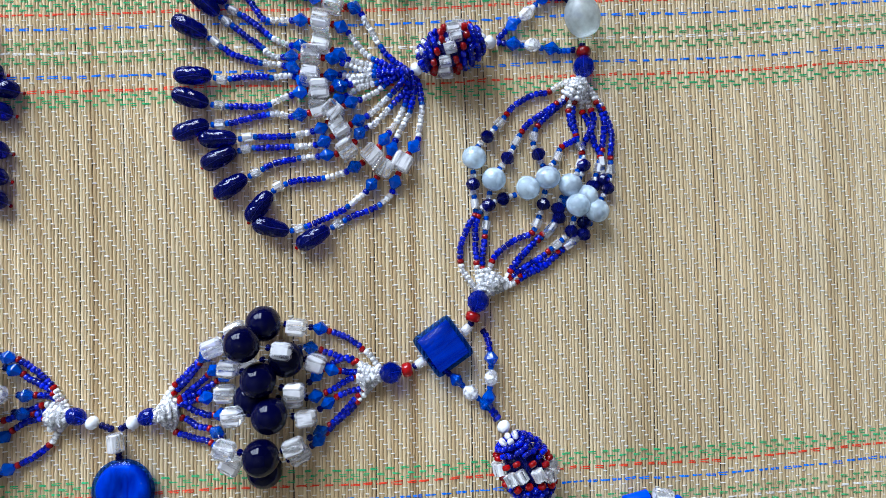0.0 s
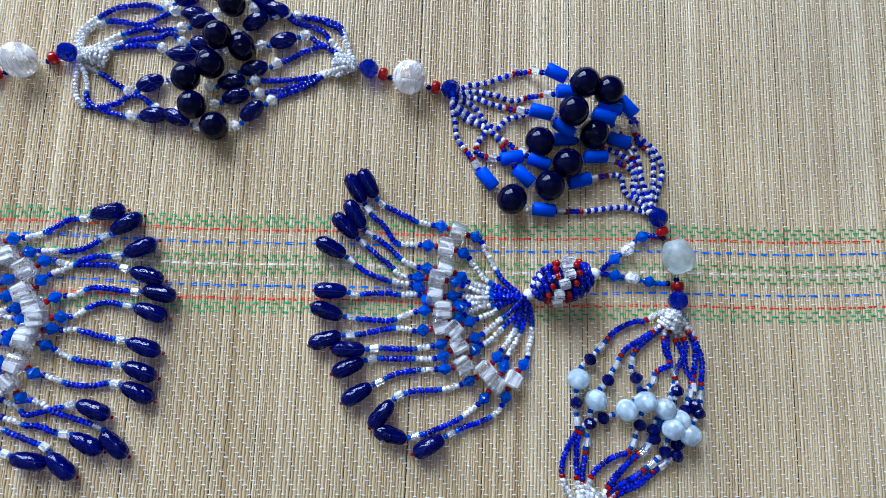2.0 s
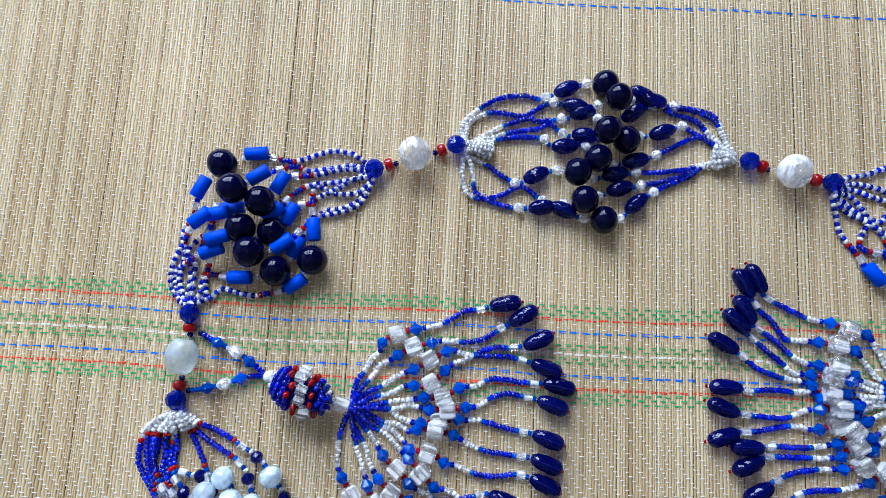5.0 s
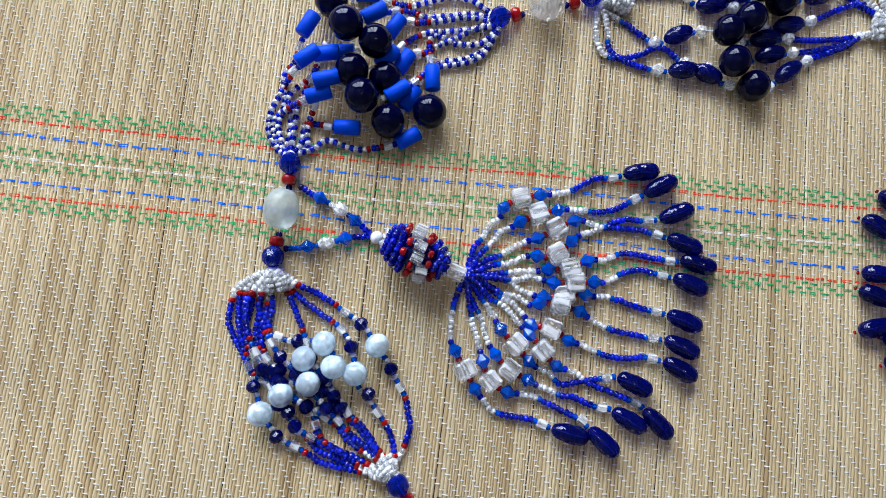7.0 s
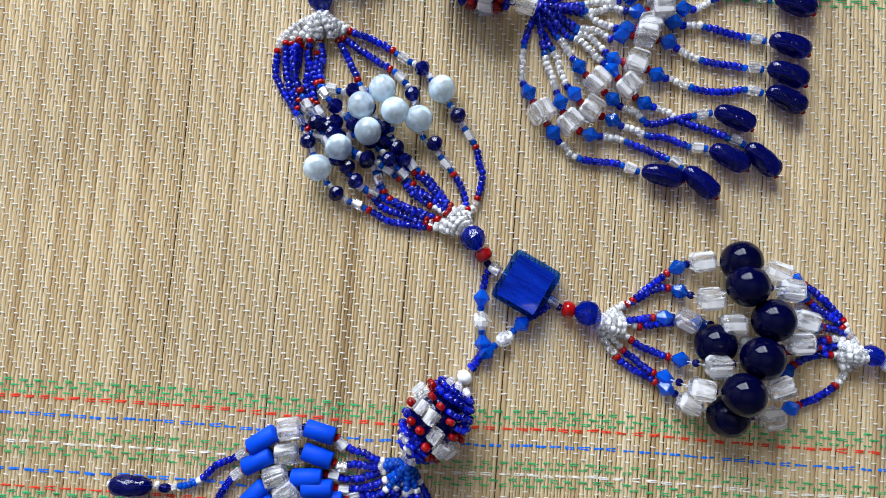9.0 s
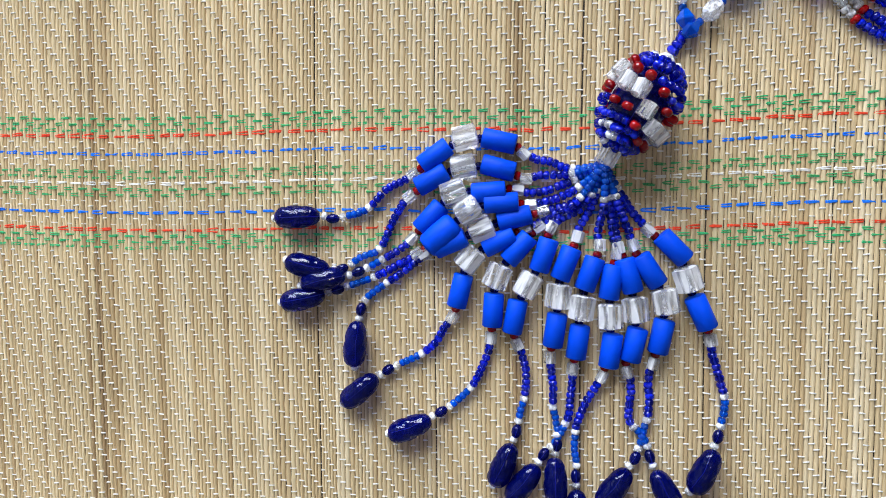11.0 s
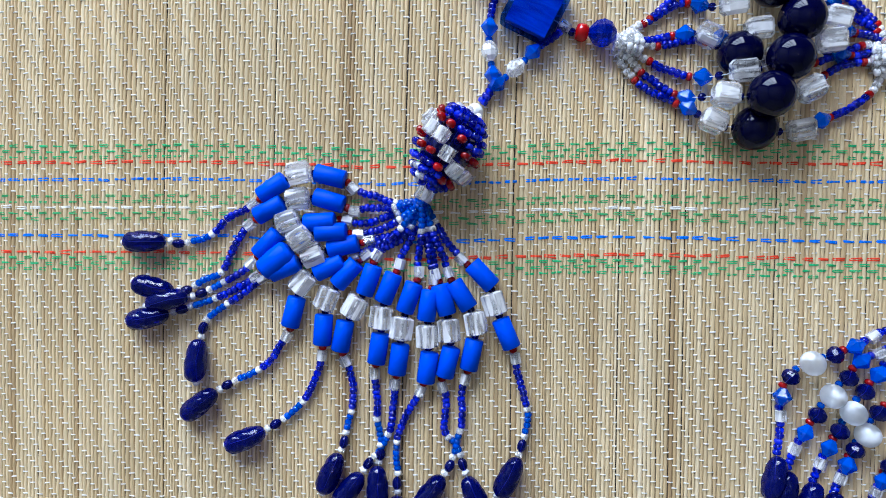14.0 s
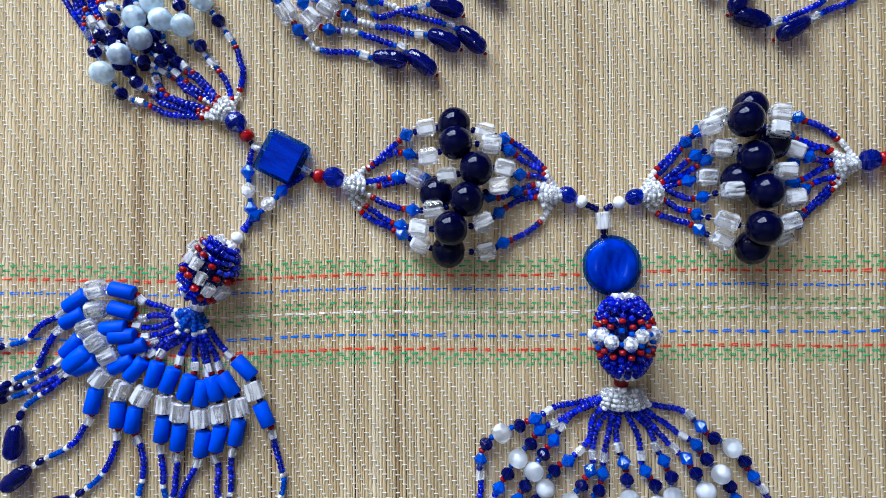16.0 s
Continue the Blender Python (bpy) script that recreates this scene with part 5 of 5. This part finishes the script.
strand(cluster, "5w r 7s r b n X n B n X n b r 8s r 7w", (135.6, -11.7, 0.6), (142.7, -17.6), (148.5, -20.4), (156.6, -22.8), (161.0, -25.6), (166.8, -29.8, 6.0, "X"), (179.5, -32.8, 0.8, "B"), (192.8, -28.2, 2.0, "X"), (201.5, -22.2), (206.7, -17.1), (212.6, -12.4), (216.8, -7.8), (225.6, 1.4, 0.6))
cap(cluster, (135.4, -11.0), (180, -4))
cap(cluster, (225.6, 2.0), (180, -4))

cluster = thing_at("bead_cluster", 28.8, 232.8, "spindle of twisted navy ovals, dark balls and blue seed strings", "bead cluster", "beaded sections of the necklace")
strand(cluster, "12w m 15s m c m V m c a c m V m c 14s 11w", (29.4, 231.4, 0.3), (27.4, 240.9), (32.5, 248.3), (43.1, 256.0), (53.3, 258.5), (58.5, 258.7), (65.3, 257.8), (76.7, 262.4), (86.4, 266.3), (95.4, 265.0, 0.0, "a"), (105.3, 265.4), (113.7, 261.9), (123.5, 258.0), (129.1, 256.7), (142.9, 255.9), (151.2, 251.9), (153.9, 244.2), (159.3, 232.9, 0.3))
strand(cluster, "12w m 15s m c m V m c a c m V m c 12s 9w", (29.6, 230.9, 1.8), (30.1, 241.0), (34.8, 246.9), (43.5, 249.6), (56.0, 248.4), (61.4, 251.0), (70.1, 255.7), (79.8, 254.7), (86.2, 253.5), (100.5, 256.8, 5.0, "a"), (109.6, 259.7), (117.9, 259.2), (126.3, 257.5), (137.4, 256.5), (149.8, 251.8), (152.6, 246.2), (158.9, 232.5, 1.8))
strand(cluster, "11w m 12s m c m V m c a c m V m c 14s 10w", (29.5, 231.2, 0.8), (41.3, 239.4), (49.3, 243.8), (60.2, 247.4), (64.4, 246.2), (80.9, 248.9), (89.8, 253.0), (95.5, 239.8, 6.0, "a"), (103.8, 247.0), (111.1, 253.1), (122.1, 257.3), (129.1, 253.8), (140.2, 250.8), (145.7, 245.9), (159.2, 232.8, 0.8))
strand(cluster, "11w m 13s m c m V m c a c m V m c 8s 6w", (29.7, 230.7, 2.5), (44.1, 237.3), (53.6, 240.5), (64.6, 242.4), (70.0, 245.0), (77.0, 240.1), (86.7, 239.6), (105.6, 237.2, 1.0, "a"), (112.2, 240.7), (122.4, 242.9), (133.3, 247.4), (140.2, 244.2), (146.3, 240.7), (158.7, 232.2, 2.5))
strand(cluster, "8w m 9s m c m V m c a c m V m c 13s 9w", (29.6, 231.0, 1.4), (44.2, 235.8), (55.1, 237.7), (66.1, 237.6), (69.6, 234.9), (75.9, 233.5), (85.5, 235.6), (92.2, 227.1, 2.0, "a"), (100.8, 226.9), (111.7, 228.7), (119.8, 231.4), (126.6, 235.1), (137.5, 241.2), (145.7, 243.0), (151.2, 240.4), (159.0, 232.6, 1.4))
strand(cluster, "6w m 6s m c m V m c a c m V m c 14s 10w", (29.8, 230.0, 2.9), (32.4, 226.8), (42.3, 221.6), (50.7, 216.3), (55.7, 214.5), (64.2, 218.8), (73.6, 222.0), (82.4, 219.4, 4.0, "a"), (90.9, 218.8), (100.9, 221.2), (113.1, 223.2), (124.0, 224.2), (137.6, 226.5), (143.0, 228.7), (151.2, 230.4), (158.5, 232.1, 2.9))
strand(cluster, "14w m 16s m c m V m c a c m V m c 13s 9w", (29.5, 230.7, 0.6), (28.7, 219.6), (30.7, 209.8), (37.7, 206.0), (48.4, 208.6), (55.0, 212.8), (60.5, 211.7), (67.5, 206.7), (78.5, 202.2), (88.1, 199.0), (95.9, 198.2, 0.0, "a"), (104.7, 200.5), (112.1, 207.8), (120.1, 213.7), (126.8, 217.6), (137.6, 222.8), (143.1, 227.3), (159.2, 232.9, 0.6))
strand(cluster, "9w m 11s m c m V m c a c m V m c 14s 10w", (29.7, 230.3, 2.1), (33.6, 219.8), (35.3, 210.0), (43.2, 204.8), (51.4, 203.2), (56.3, 202.6), (66.3, 203.0), (79.7, 206.4), (86.1, 206.7, 3.0, "a"), (94.4, 210.6), (103.8, 214.4), (114.6, 217.0), (124.1, 219.4), (137.6, 224.2), (141.7, 227.8), (158.8, 232.4, 2.1))
cap(cluster, (30.0, 230.8), (95, 233), count=7)
cap(cluster, (159.0, 232.6), (95, 233), spread=6.5, count=6)

cluster = thing_at("bead_cluster", -14.6, 218.3, "spindle of striped seed strings, dark balls and matte blue tubes", "bead cluster", "beaded sections of the necklace")
strand(cluster, "w s w s w s w s w s w s w s w s w s w s w s w r 3s r q s T w B w T s q r 3s r w s w s w s w s w s w s w s w s w s w s w s w", (-13.4, 217.1, 0.3), (-19.3, 221.8), (-26.5, 225.1), (-34.8, 225.4), (-42.8, 222.7), (-50.7, 219.6), (-57.5, 219.6), (-70.0, 221.7, 0.0, "T"), (-84.5, 214.8, 0.0, "B"), (-92.1, 202.2, 6.6, "T"), (-97.5, 188.6), (-100.9, 183.5), (-101.2, 175.3), (-104.2, 167.1), (-104.1, 156.4), (-97.4, 147.4, 0.3))
strand(cluster, "w s w s w s w s w s w s w s w s w s w r 3s r q s T w B w T s q r 2s r w s w s w s w s w s w s w s w s w s w", (-12.9, 215.9, 1.8), (-23.2, 218.8), (-34.0, 216.9), (-44.7, 215.0), (-51.8, 216.7), (-64.9, 208.6, 10.0, "T"), (-75.2, 201.0, 10.0, "B"), (-89.8, 187.3, 9.6, "T"), (-100.2, 178.1), (-99.2, 170.0), (-100.5, 159.2), (-95.3, 147.4, 1.8))
strand(cluster, "w s w s w s w s w s w s w s w s w r 2s r q s T w B w T s q r 3s r w s w s w s w s w s w s w s w s w", (-13.1, 215.3, 0.8), (-25.8, 217.2), (-36.5, 214.5), (-47.2, 212.1), (-55.3, 210.9), (-63.0, 196.5, 6.1, "B"), (-84.5, 192.4), (-90.0, 182.6), (-94.3, 178.3), (-98.2, 172.7), (-95.5, 162.1), (-95.8, 147.4, 0.8))
strand(cluster, "w s w s w s w s w s w s w s w s w s w r 3s r q s T w B w T s q r s r w s w s w s w s w s w", (-12.6, 214.3, 2.5), (-23.9, 211.7), (-33.3, 209.9), (-42.7, 208.1), (-50.4, 203.6), (-58.1, 192.6, 4.4, "T"), (-71.4, 183.9, 4.2, "B"), (-82.6, 190.1, 7.9, "T"), (-91.8, 175.2), (-93.9, 170.2), (-93.8, 159.5), (-93.5, 147.4, 2.5))
strand(cluster, "w s w s w s w s w s w s w s w s w s w r 2s r q s T w B w T s q r 2s r w s w s w s w s w s w s w s w s w s w", (-12.8, 214.0, 1.4), (-19.4, 206.3), (-30.1, 204.5), (-41.2, 206.8), (-38.5, 185.7, 4.6, "T"), (-38.1, 171.5, 0.0, "B"), (-45.9, 160.5, 0.0, "T"), (-62.6, 154.2), (-70.5, 154.4), (-80.1, 156.1), (-84.9, 151.9), (-94.1, 147.5, 1.4))
strand(cluster, "w s w s w s w s w s w s w s w s w s w r 3s r q s T w B w T s q r s r w s w s w s w", (-12.3, 212.8, 2.9), (-17.8, 203.6), (-26.7, 197.7), (-34.7, 196.0), (-39.7, 192.2), (-52.0, 177.9, 6.1, "T"), (-65.8, 173.0, 6.2, "B"), (-80.9, 178.6, 10.0, "T"), (-87.8, 165.1), (-89.8, 159.7), (-90.3, 153.0), (-93.3, 147.4, 2.9))
strand(cluster, "w s w s w s w s w s w s w s w s w s w r 2s r q s T w B w T s q r 2s r w s w s w s w s w s w", (-13.0, 213.4, 0.6), (-17.6, 202.2), (-24.0, 197.2), (-31.9, 194.7), (-41.0, 191.5), (-47.2, 177.7, 0.0, "T"), (-54.7, 165.5, 0.0, "B"), (-71.3, 161.7, 1.7, "T"), (-86.2, 162.5), (-88.3, 158.4), (-87.5, 151.8), (-94.5, 146.7, 0.6))
strand(cluster, "w s w s w s w s w s w s w s w s w s w r 2s r q s T w B w T s q r 3s r w s w s w s w s w s w s w s w s w s w", (-12.7, 214.4, 2.1), (-21.3, 213.2), (-30.3, 207.2), (-38.1, 202.7), (-44.4, 198.3), (-49.7, 196.7), (-57.8, 183.6, 0.0, "B"), (-83.9, 172.9, 6.7, "T"), (-101.2, 164.5), (-101.1, 153.9), (-95.0, 146.6, 2.1))

cluster = thing_at("bead_cluster", 205.5, 223.0, "spindle of striped seed strings, dark balls and matte blue tubes", "bead cluster", "beaded sections of the necklace")
strand(cluster, "w s w s w s w s w s w s w s w s w r 3s r q s T w B w T s q r 4s r w s w s w s w s w s w s w s w s w s w s w s w s w", (204.9, 221.5, 0.3), (212.3, 226.1), (221.9, 228.5), (230.2, 231.9), (240.4, 234.9), (253.6, 230.6, 8.4, "T"), (265.7, 224.1, 10.0, "B"), (278.4, 214.8, 10.0, "T"), (294.1, 213.3), (294.9, 206.3), (301.1, 200.9), (305.0, 196.8), (307.4, 188.6), (304.7, 177.5), (302.1, 167.0, 0.3))
strand(cluster, "w s w s w s w s w s w s w s w s w s w s w r 3s r q s T w B w T s q r 3s r w s w s w s w s w s w s w s w s w", (204.7, 220.1, 1.8), (215.1, 223.4), (226.0, 222.3), (234.2, 219.8), (242.5, 222.1), (258.7, 221.0, 10.0, "T"), (277.2, 221.4, 8.5, "B"), (288.1, 216.6, 6.1, "T"), (295.6, 202.1), (302.2, 196.7), (303.1, 185.7), (300.2, 166.8, 1.8))
strand(cluster, "w s w s w s w s w s w s w s w r s r q s T w B w T s q r 3s r w s w s w s w s w s w s w s w s w s w", (204.9, 219.9, 0.8), (215.1, 220.5), (223.3, 218.0), (234.2, 215.5), (246.2, 210.5, 10.0, "T"), (260.4, 210.2, 10.0, "B"), (275.6, 209.9, 10.0, "T"), (288.8, 203.3), (295.3, 195.1), (297.5, 182.8), (300.6, 166.9, 0.8))
strand(cluster, "w s w s w s w s w s w s w s w s w s w s w s w s w r 4s r q s T w B w T s q r s r w s w s w s w s w s w s w", (204.7, 218.7, 2.5), (215.1, 216.3), (221.9, 208.1), (227.3, 205.4), (231.4, 209.8), (236.9, 211.9), (250.7, 215.2), (257.9, 204.7, 6.2, "T"), (272.3, 202.5, 1.7, "B"), (287.4, 201.8), (291.3, 197.8), (293.8, 190.9), (294.7, 179.9), (299.8, 166.6, 2.5))
strand(cluster, "w s w s w s w s w s w s w s w s w r 2s r q s T w B w T s q r 2s r w s w s w s w s w s w s w s w s w", (204.8, 218.3, 1.4), (211.0, 211.9), (219.2, 206.6), (226.0, 202.6), (230.0, 199.9), (246.9, 189.1, 2.4, "T"), (260.1, 188.2, 0.0, "B"), (273.5, 192.3, 3.8, "T"), (292.3, 188.1), (293.2, 177.1), (300.3, 166.8, 1.4))
strand(cluster, "w s w s w s w s w s w s w s w s w r 2s r q s T w B w T s q r 2s r w s w s w s w s w s w s w s w s w s w", (204.6, 217.2, 2.9), (212.4, 209.1), (221.9, 205.2), (227.3, 201.2), (231.4, 194.4), (239.8, 181.6, 2.3, "T"), (251.7, 177.1, 0.0, "B"), (266.8, 181.3, 0.0, "T"), (285.4, 185.1), (289.2, 177.0), (295.8, 172.3), (299.6, 166.6, 2.9))
strand(cluster, "w s w s w s w s w s w s w r 2s r q s T w B w T s q r 3s r w s w s w s w s w s w s w s w s w s w", (204.9, 217.1, 0.6), (207.0, 207.5), (208.4, 199.2), (213.8, 192.5), (223.0, 180.2, 0.0, "T"), (234.2, 169.8, 0.0, "B"), (249.7, 166.4, 0.4, "T"), (268.6, 166.9), (279.4, 168.6), (290.3, 169.7), (302.0, 166.5, 0.6))
strand(cluster, "w s w s w s w s w s w s w s w s w r 3s r q s T w B w T s q r 3s r w s w s w s w s w s w s w s w s w s w s w s w", (204.7, 218.0, 2.1), (215.1, 210.6), (221.9, 205.2), (219.2, 199.6), (218.4, 192.6), (234.3, 190.9, 0.0, "T"), (246.8, 198.1, 0.0, "B"), (260.0, 201.5), (269.5, 200.7), (285.8, 196.2), (292.4, 190.9), (298.8, 180.1), (301.3, 166.7, 2.1))

cluster = thing_at("bead_cluster", 312.9, 122.9, "spindle of opal round beads, navy facets and blue seed strings", "bead cluster", "beaded sections of the necklace")
strand(cluster, "7w r 10s r m q m w N w m o m w N w m q m r 10s r 8w", (311.5, 122.4, 0.3), (304.2, 120.2), (297.7, 116.6), (291.2, 115.4), (283.4, 111.1), (279.5, 106.7), (272.4, 98.9), (268.1, 94.6), (265.8, 89.3, 0.0, "o"), (265.6, 83.1), (265.2, 77.1), (266.2, 66.6), (263.3, 62.4), (259.6, 53.2), (259.7, 45.5), (262.2, 40.0), (267.1, 33.5, 0.3))
strand(cluster, "7w r 9s r m q m w N w m o m w N w m q m r 6s r 5w", (310.9, 122.2, 1.8), (305.5, 115.1), (296.3, 108.4), (289.1, 103.7), (285.5, 98.8), (280.3, 89.9), (273.7, 80.3, 0.0, "o"), (271.3, 69.1), (270.3, 61.8), (269.6, 55.7), (268.4, 48.5), (268.4, 37.7), (267.6, 33.7, 1.8))
strand(cluster, "5w r 8s r m q m w N w m o m w N w m q m r 10s r 7w", (311.3, 122.4, 0.8), (305.5, 113.8), (293.7, 103.3), (291.1, 95.6), (293.6, 88.2), (295.6, 80.3, 2.0, "o"), (293.5, 67.6), (289.7, 58.5), (285.9, 56.7), (280.9, 54.7), (273.4, 48.5), (269.7, 38.9), (267.8, 33.6, 0.8))
strand(cluster, "7w r 9s r m q m w N w m o m w N w m q m r 9s r 6w", (310.7, 122.1, 2.5), (306.7, 111.3), (306.7, 103.6), (309.2, 97.3), (302.7, 93.4), (299.3, 87.0), (287.6, 76.4, 0.0, "o"), (277.1, 72.2), (269.5, 69.1), (266.3, 63.0), (265.8, 58.1), (265.9, 48.4), (266.7, 33.9, 2.5))
strand(cluster, "5w r 6s r m q m w N w m o m w N w m q m r 10s r 7w", (311.1, 122.3, 1.4), (308.0, 108.7), (309.2, 97.3), (311.7, 89.8), (310.3, 81.0), (305.2, 77.2, 0.0, "o"), (300.4, 68.4), (298.1, 61.0), (293.5, 57.3), (289.7, 53.6), (280.9, 43.8), (275.9, 36.6), (269.4, 33.7, 1.4))
strand(cluster, "7w r 10s r m q m w N w m o m w N w m q m r 9s r 6w", (310.5, 122.1, 2.9), (311.9, 108.8), (314.5, 103.8), (316.9, 93.7), (319.0, 90.0), (315.4, 77.4), (307.7, 68.8, 2.0, "o"), (305.7, 58.7), (297.3, 51.3), (292.2, 47.6), (283.4, 42.6), (277.1, 36.6), (269.1, 34.0, 2.9))
strand(cluster, "6w r 10s r m q m w N w m o m w N w m q m r 11s r 8w", (311.4, 122.4, 0.6), (318.5, 111.6), (321.0, 104.0), (320.4, 96.3), (319.5, 88.7), (319.3, 78.7), (311.5, 72.4, 0.0, "o"), (310.0, 58.8), (299.8, 48.9), (296.0, 46.4), (285.9, 41.5), (279.6, 37.8), (269.6, 32.8, 0.6))
strand(cluster, "7w r 9s r m q m w N w 4m w N w m q m r 9s r 6w", (310.8, 122.2, 2.1), (314.6, 111.5), (316.6, 103.9), (311.7, 93.6), (310.4, 86.0), (304.4, 73.6, 2.0), (298.6, 61.0), (288.4, 52.4), (282.1, 46.2), (277.1, 37.8), (269.2, 33.8, 2.1))
strand(cluster, "8w r 10s r m q m w N w m o m w N w m q m r 10s r 7w", (311.2, 122.3, 1.1), (319.3, 111.6), (323.6, 101.5), (324.0, 95.2), (323.4, 88.8), (321.9, 77.5), (315.7, 66.4, 1.0, "o"), (311.3, 57.5), (300.5, 50.1), (294.7, 44.5), (285.9, 40.3), (279.6, 36.6), (269.5, 32.9, 1.1))
cap(cluster, (311.3, 121.8), (300, 90), spread=6.0)
cap(cluster, (268.2, 34.0), (285, 60), spread=6.0)

cluster = thing_at("bead_cluster", -95.1, 100.7, "spindle of opal round beads, navy facets and blue seed strings", "bead cluster", "beaded sections of the necklace")
strand(cluster, "6w r 8s r m q m w N w m o m w N w m q m r 9s r 7w", (-94.1, 100.4, 0.3), (-87.4, 97.7), (-83.6, 95.1), (-75.2, 92.2), (-67.9, 88.8), (-62.5, 85.6), (-56.9, 82.8), (-48.3, 74.3, 0.0, "o"), (-41.1, 64.3), (-35.6, 56.0), (-33.2, 48.6), (-31.9, 43.3), (-33.8, 34.4), (-36.8, 27.6), (-35.1, 23.2, 0.3))
strand(cluster, "6w r 10s r m q m w N w m o m w N w m q m r 6s r 4w", (-93.7, 100.3, 1.8), (-88.4, 96.5), (-86.3, 92.8), (-78.0, 87.3), (-69.4, 82.6), (-63.2, 78.7), (-58.5, 71.8), (-55.6, 62.5, 2.0, "o"), (-53.6, 56.3), (-50.2, 55.6), (-47.9, 51.4), (-42.1, 44.4), (-37.8, 36.1), (-35.1, 23.5, 1.8))
strand(cluster, "5w r 7s r m q m w N w m o m o m w N w m q m r 12s r 8w", (-94.0, 100.4, 0.8), (-96.1, 94.5), (-92.9, 88.0), (-92.8, 78.9), (-92.1, 74.5), (-88.5, 73.1), (-81.7, 72.4), (-69.3, 72.9, 1.0, "o"), (-64.0, 64.4, 4.0, "o"), (-68.7, 51.4), (-68.7, 39.4), (-67.6, 34.8), (-58.4, 31.8), (-50.0, 27.3), (-39.8, 25.2), (-35.1, 23.3, 0.8))
strand(cluster, "7w r 9s r m q m w N w m o m w N w m q m r 11s r 9w", (-93.5, 100.3, 2.5), (-98.0, 92.0), (-97.5, 80.7), (-97.7, 73.9), (-94.5, 67.5), (-86.8, 60.5), (-76.3, 66.2, 2.0, "o"), (-70.5, 56.7), (-62.2, 53.2), (-59.7, 42.5), (-57.3, 37.3), (-49.6, 32.7), (-44.9, 30.7), (-37.9, 27.5), (-35.1, 23.7, 2.5))
strand(cluster, "7w r 10s r m q m w N w m o m w N w m q m r 10s r 7w", (-93.8, 100.3, 1.4), (-100.4, 92.9), (-101.2, 82.5), (-102.3, 74.5), (-99.0, 67.0), (-91.2, 60.1), (-83.6, 51.1, 0.0, "o"), (-72.5, 46.6), (-68.2, 39.5), (-64.1, 33.4), (-53.6, 29.1), (-46.6, 26.6), (-35.1, 23.4, 1.4))
strand(cluster, "9w r 12s r m q m w N w m o m w N w m q m r 11s r 7w", (-93.4, 100.2, 2.9), (-105.1, 93.5), (-106.0, 84.3), (-104.7, 75.4), (-101.2, 66.8), (-96.1, 55.1), (-90.5, 43.3, 1.0, "o"), (-83.2, 34.6), (-71.4, 29.8), (-65.5, 26.8), (-57.6, 25.5), (-47.5, 24.8), (-39.7, 24.1), (-35.1, 23.8, 2.9))
strand(cluster, "11w r 16s r m q m w N w m o m w N w m q m r 8s r 5w", (-94.1, 100.4, 0.6), (-107.2, 92.1), (-109.2, 82.8), (-109.0, 76.7), (-104.2, 68.7), (-96.6, 58.4), (-88.2, 54.8), (-73.1, 56.8, 3.0, "o"), (-60.8, 51.1), (-56.8, 46.1), (-54.4, 44.8), (-48.2, 39.4), (-44.2, 34.4), (-37.9, 27.5), (-35.1, 23.2, 0.6))
strand(cluster, "8w r 11s r m q m w N w 4m w N w m q m r 11s r 8w", (-93.7, 100.3, 2.1), (-102.9, 93.7), (-103.5, 82.3), (-99.6, 71.4), (-93.9, 63.1), (-86.3, 57.3), (-78.6, 41.6), (-71.0, 34.8), (-66.7, 31.0), (-55.6, 27.4), (-47.6, 25.4), (-35.1, 23.6, 2.1))
strand(cluster, "7w r 9s r m q m w N w 4m w N w m q m r 10s r 6w", (-93.9, 100.4, 1.1), (-94.3, 90.1), (-94.6, 81.0), (-95.5, 74.1), (-91.7, 63.3), (-80.6, 51.5, 2.0), (-68.8, 46.2, 2.0), (-59.5, 40.4), (-49.9, 34.9), (-43.0, 33.4), (-35.1, 23.4, 1.1))
strand(cluster, "5w r 7s r m q m N w m N m w N m w N m q m r 7s r 5w", (-93.8, 100.3, 2.3), (-97.0, 90.0, 2.0), (-96.5, 80.0), (-89.0, 69.0, 2.5), (-79.0, 60.0, 2.0), (-67.0, 49.5, 3.0), (-58.0, 41.0), (-47.0, 33.0), (-35.1, 23.5, 2.0))
strand(cluster, "5w r 7s r m q m N m q m N w m N m q m r 7s r 5w", (-94.0, 100.2, 2.6), (-101.5, 88.0, 2.5), (-101.5, 76.0, 1.0), (-95.0, 64.0, 1.0), (-84.0, 47.0, 1.0), (-75.0, 38.5, 1.0), (-63.0, 33.5), (-50.0, 29.0), (-35.1, 23.4, 2.4))
strand(cluster, "5w r 7s r m q m N w m N m q m N m r 8s r 5w", (-93.6, 100.3, 1.9), (-88.0, 92.0), (-81.0, 81.0), (-74.0, 66.0, 1.0), (-66.0, 57.0, 1.0), (-60.0, 48.0), (-52.0, 41.0), (-44.0, 33.0), (-35.1, 23.6, 1.9))
cap(cluster, (-94.0, 100.3), (-86, 70), n=12, spread=8.5)
cap(cluster, (-35.3, 23.6), (-62, 45), spread=6.5)

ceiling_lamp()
build_mat()
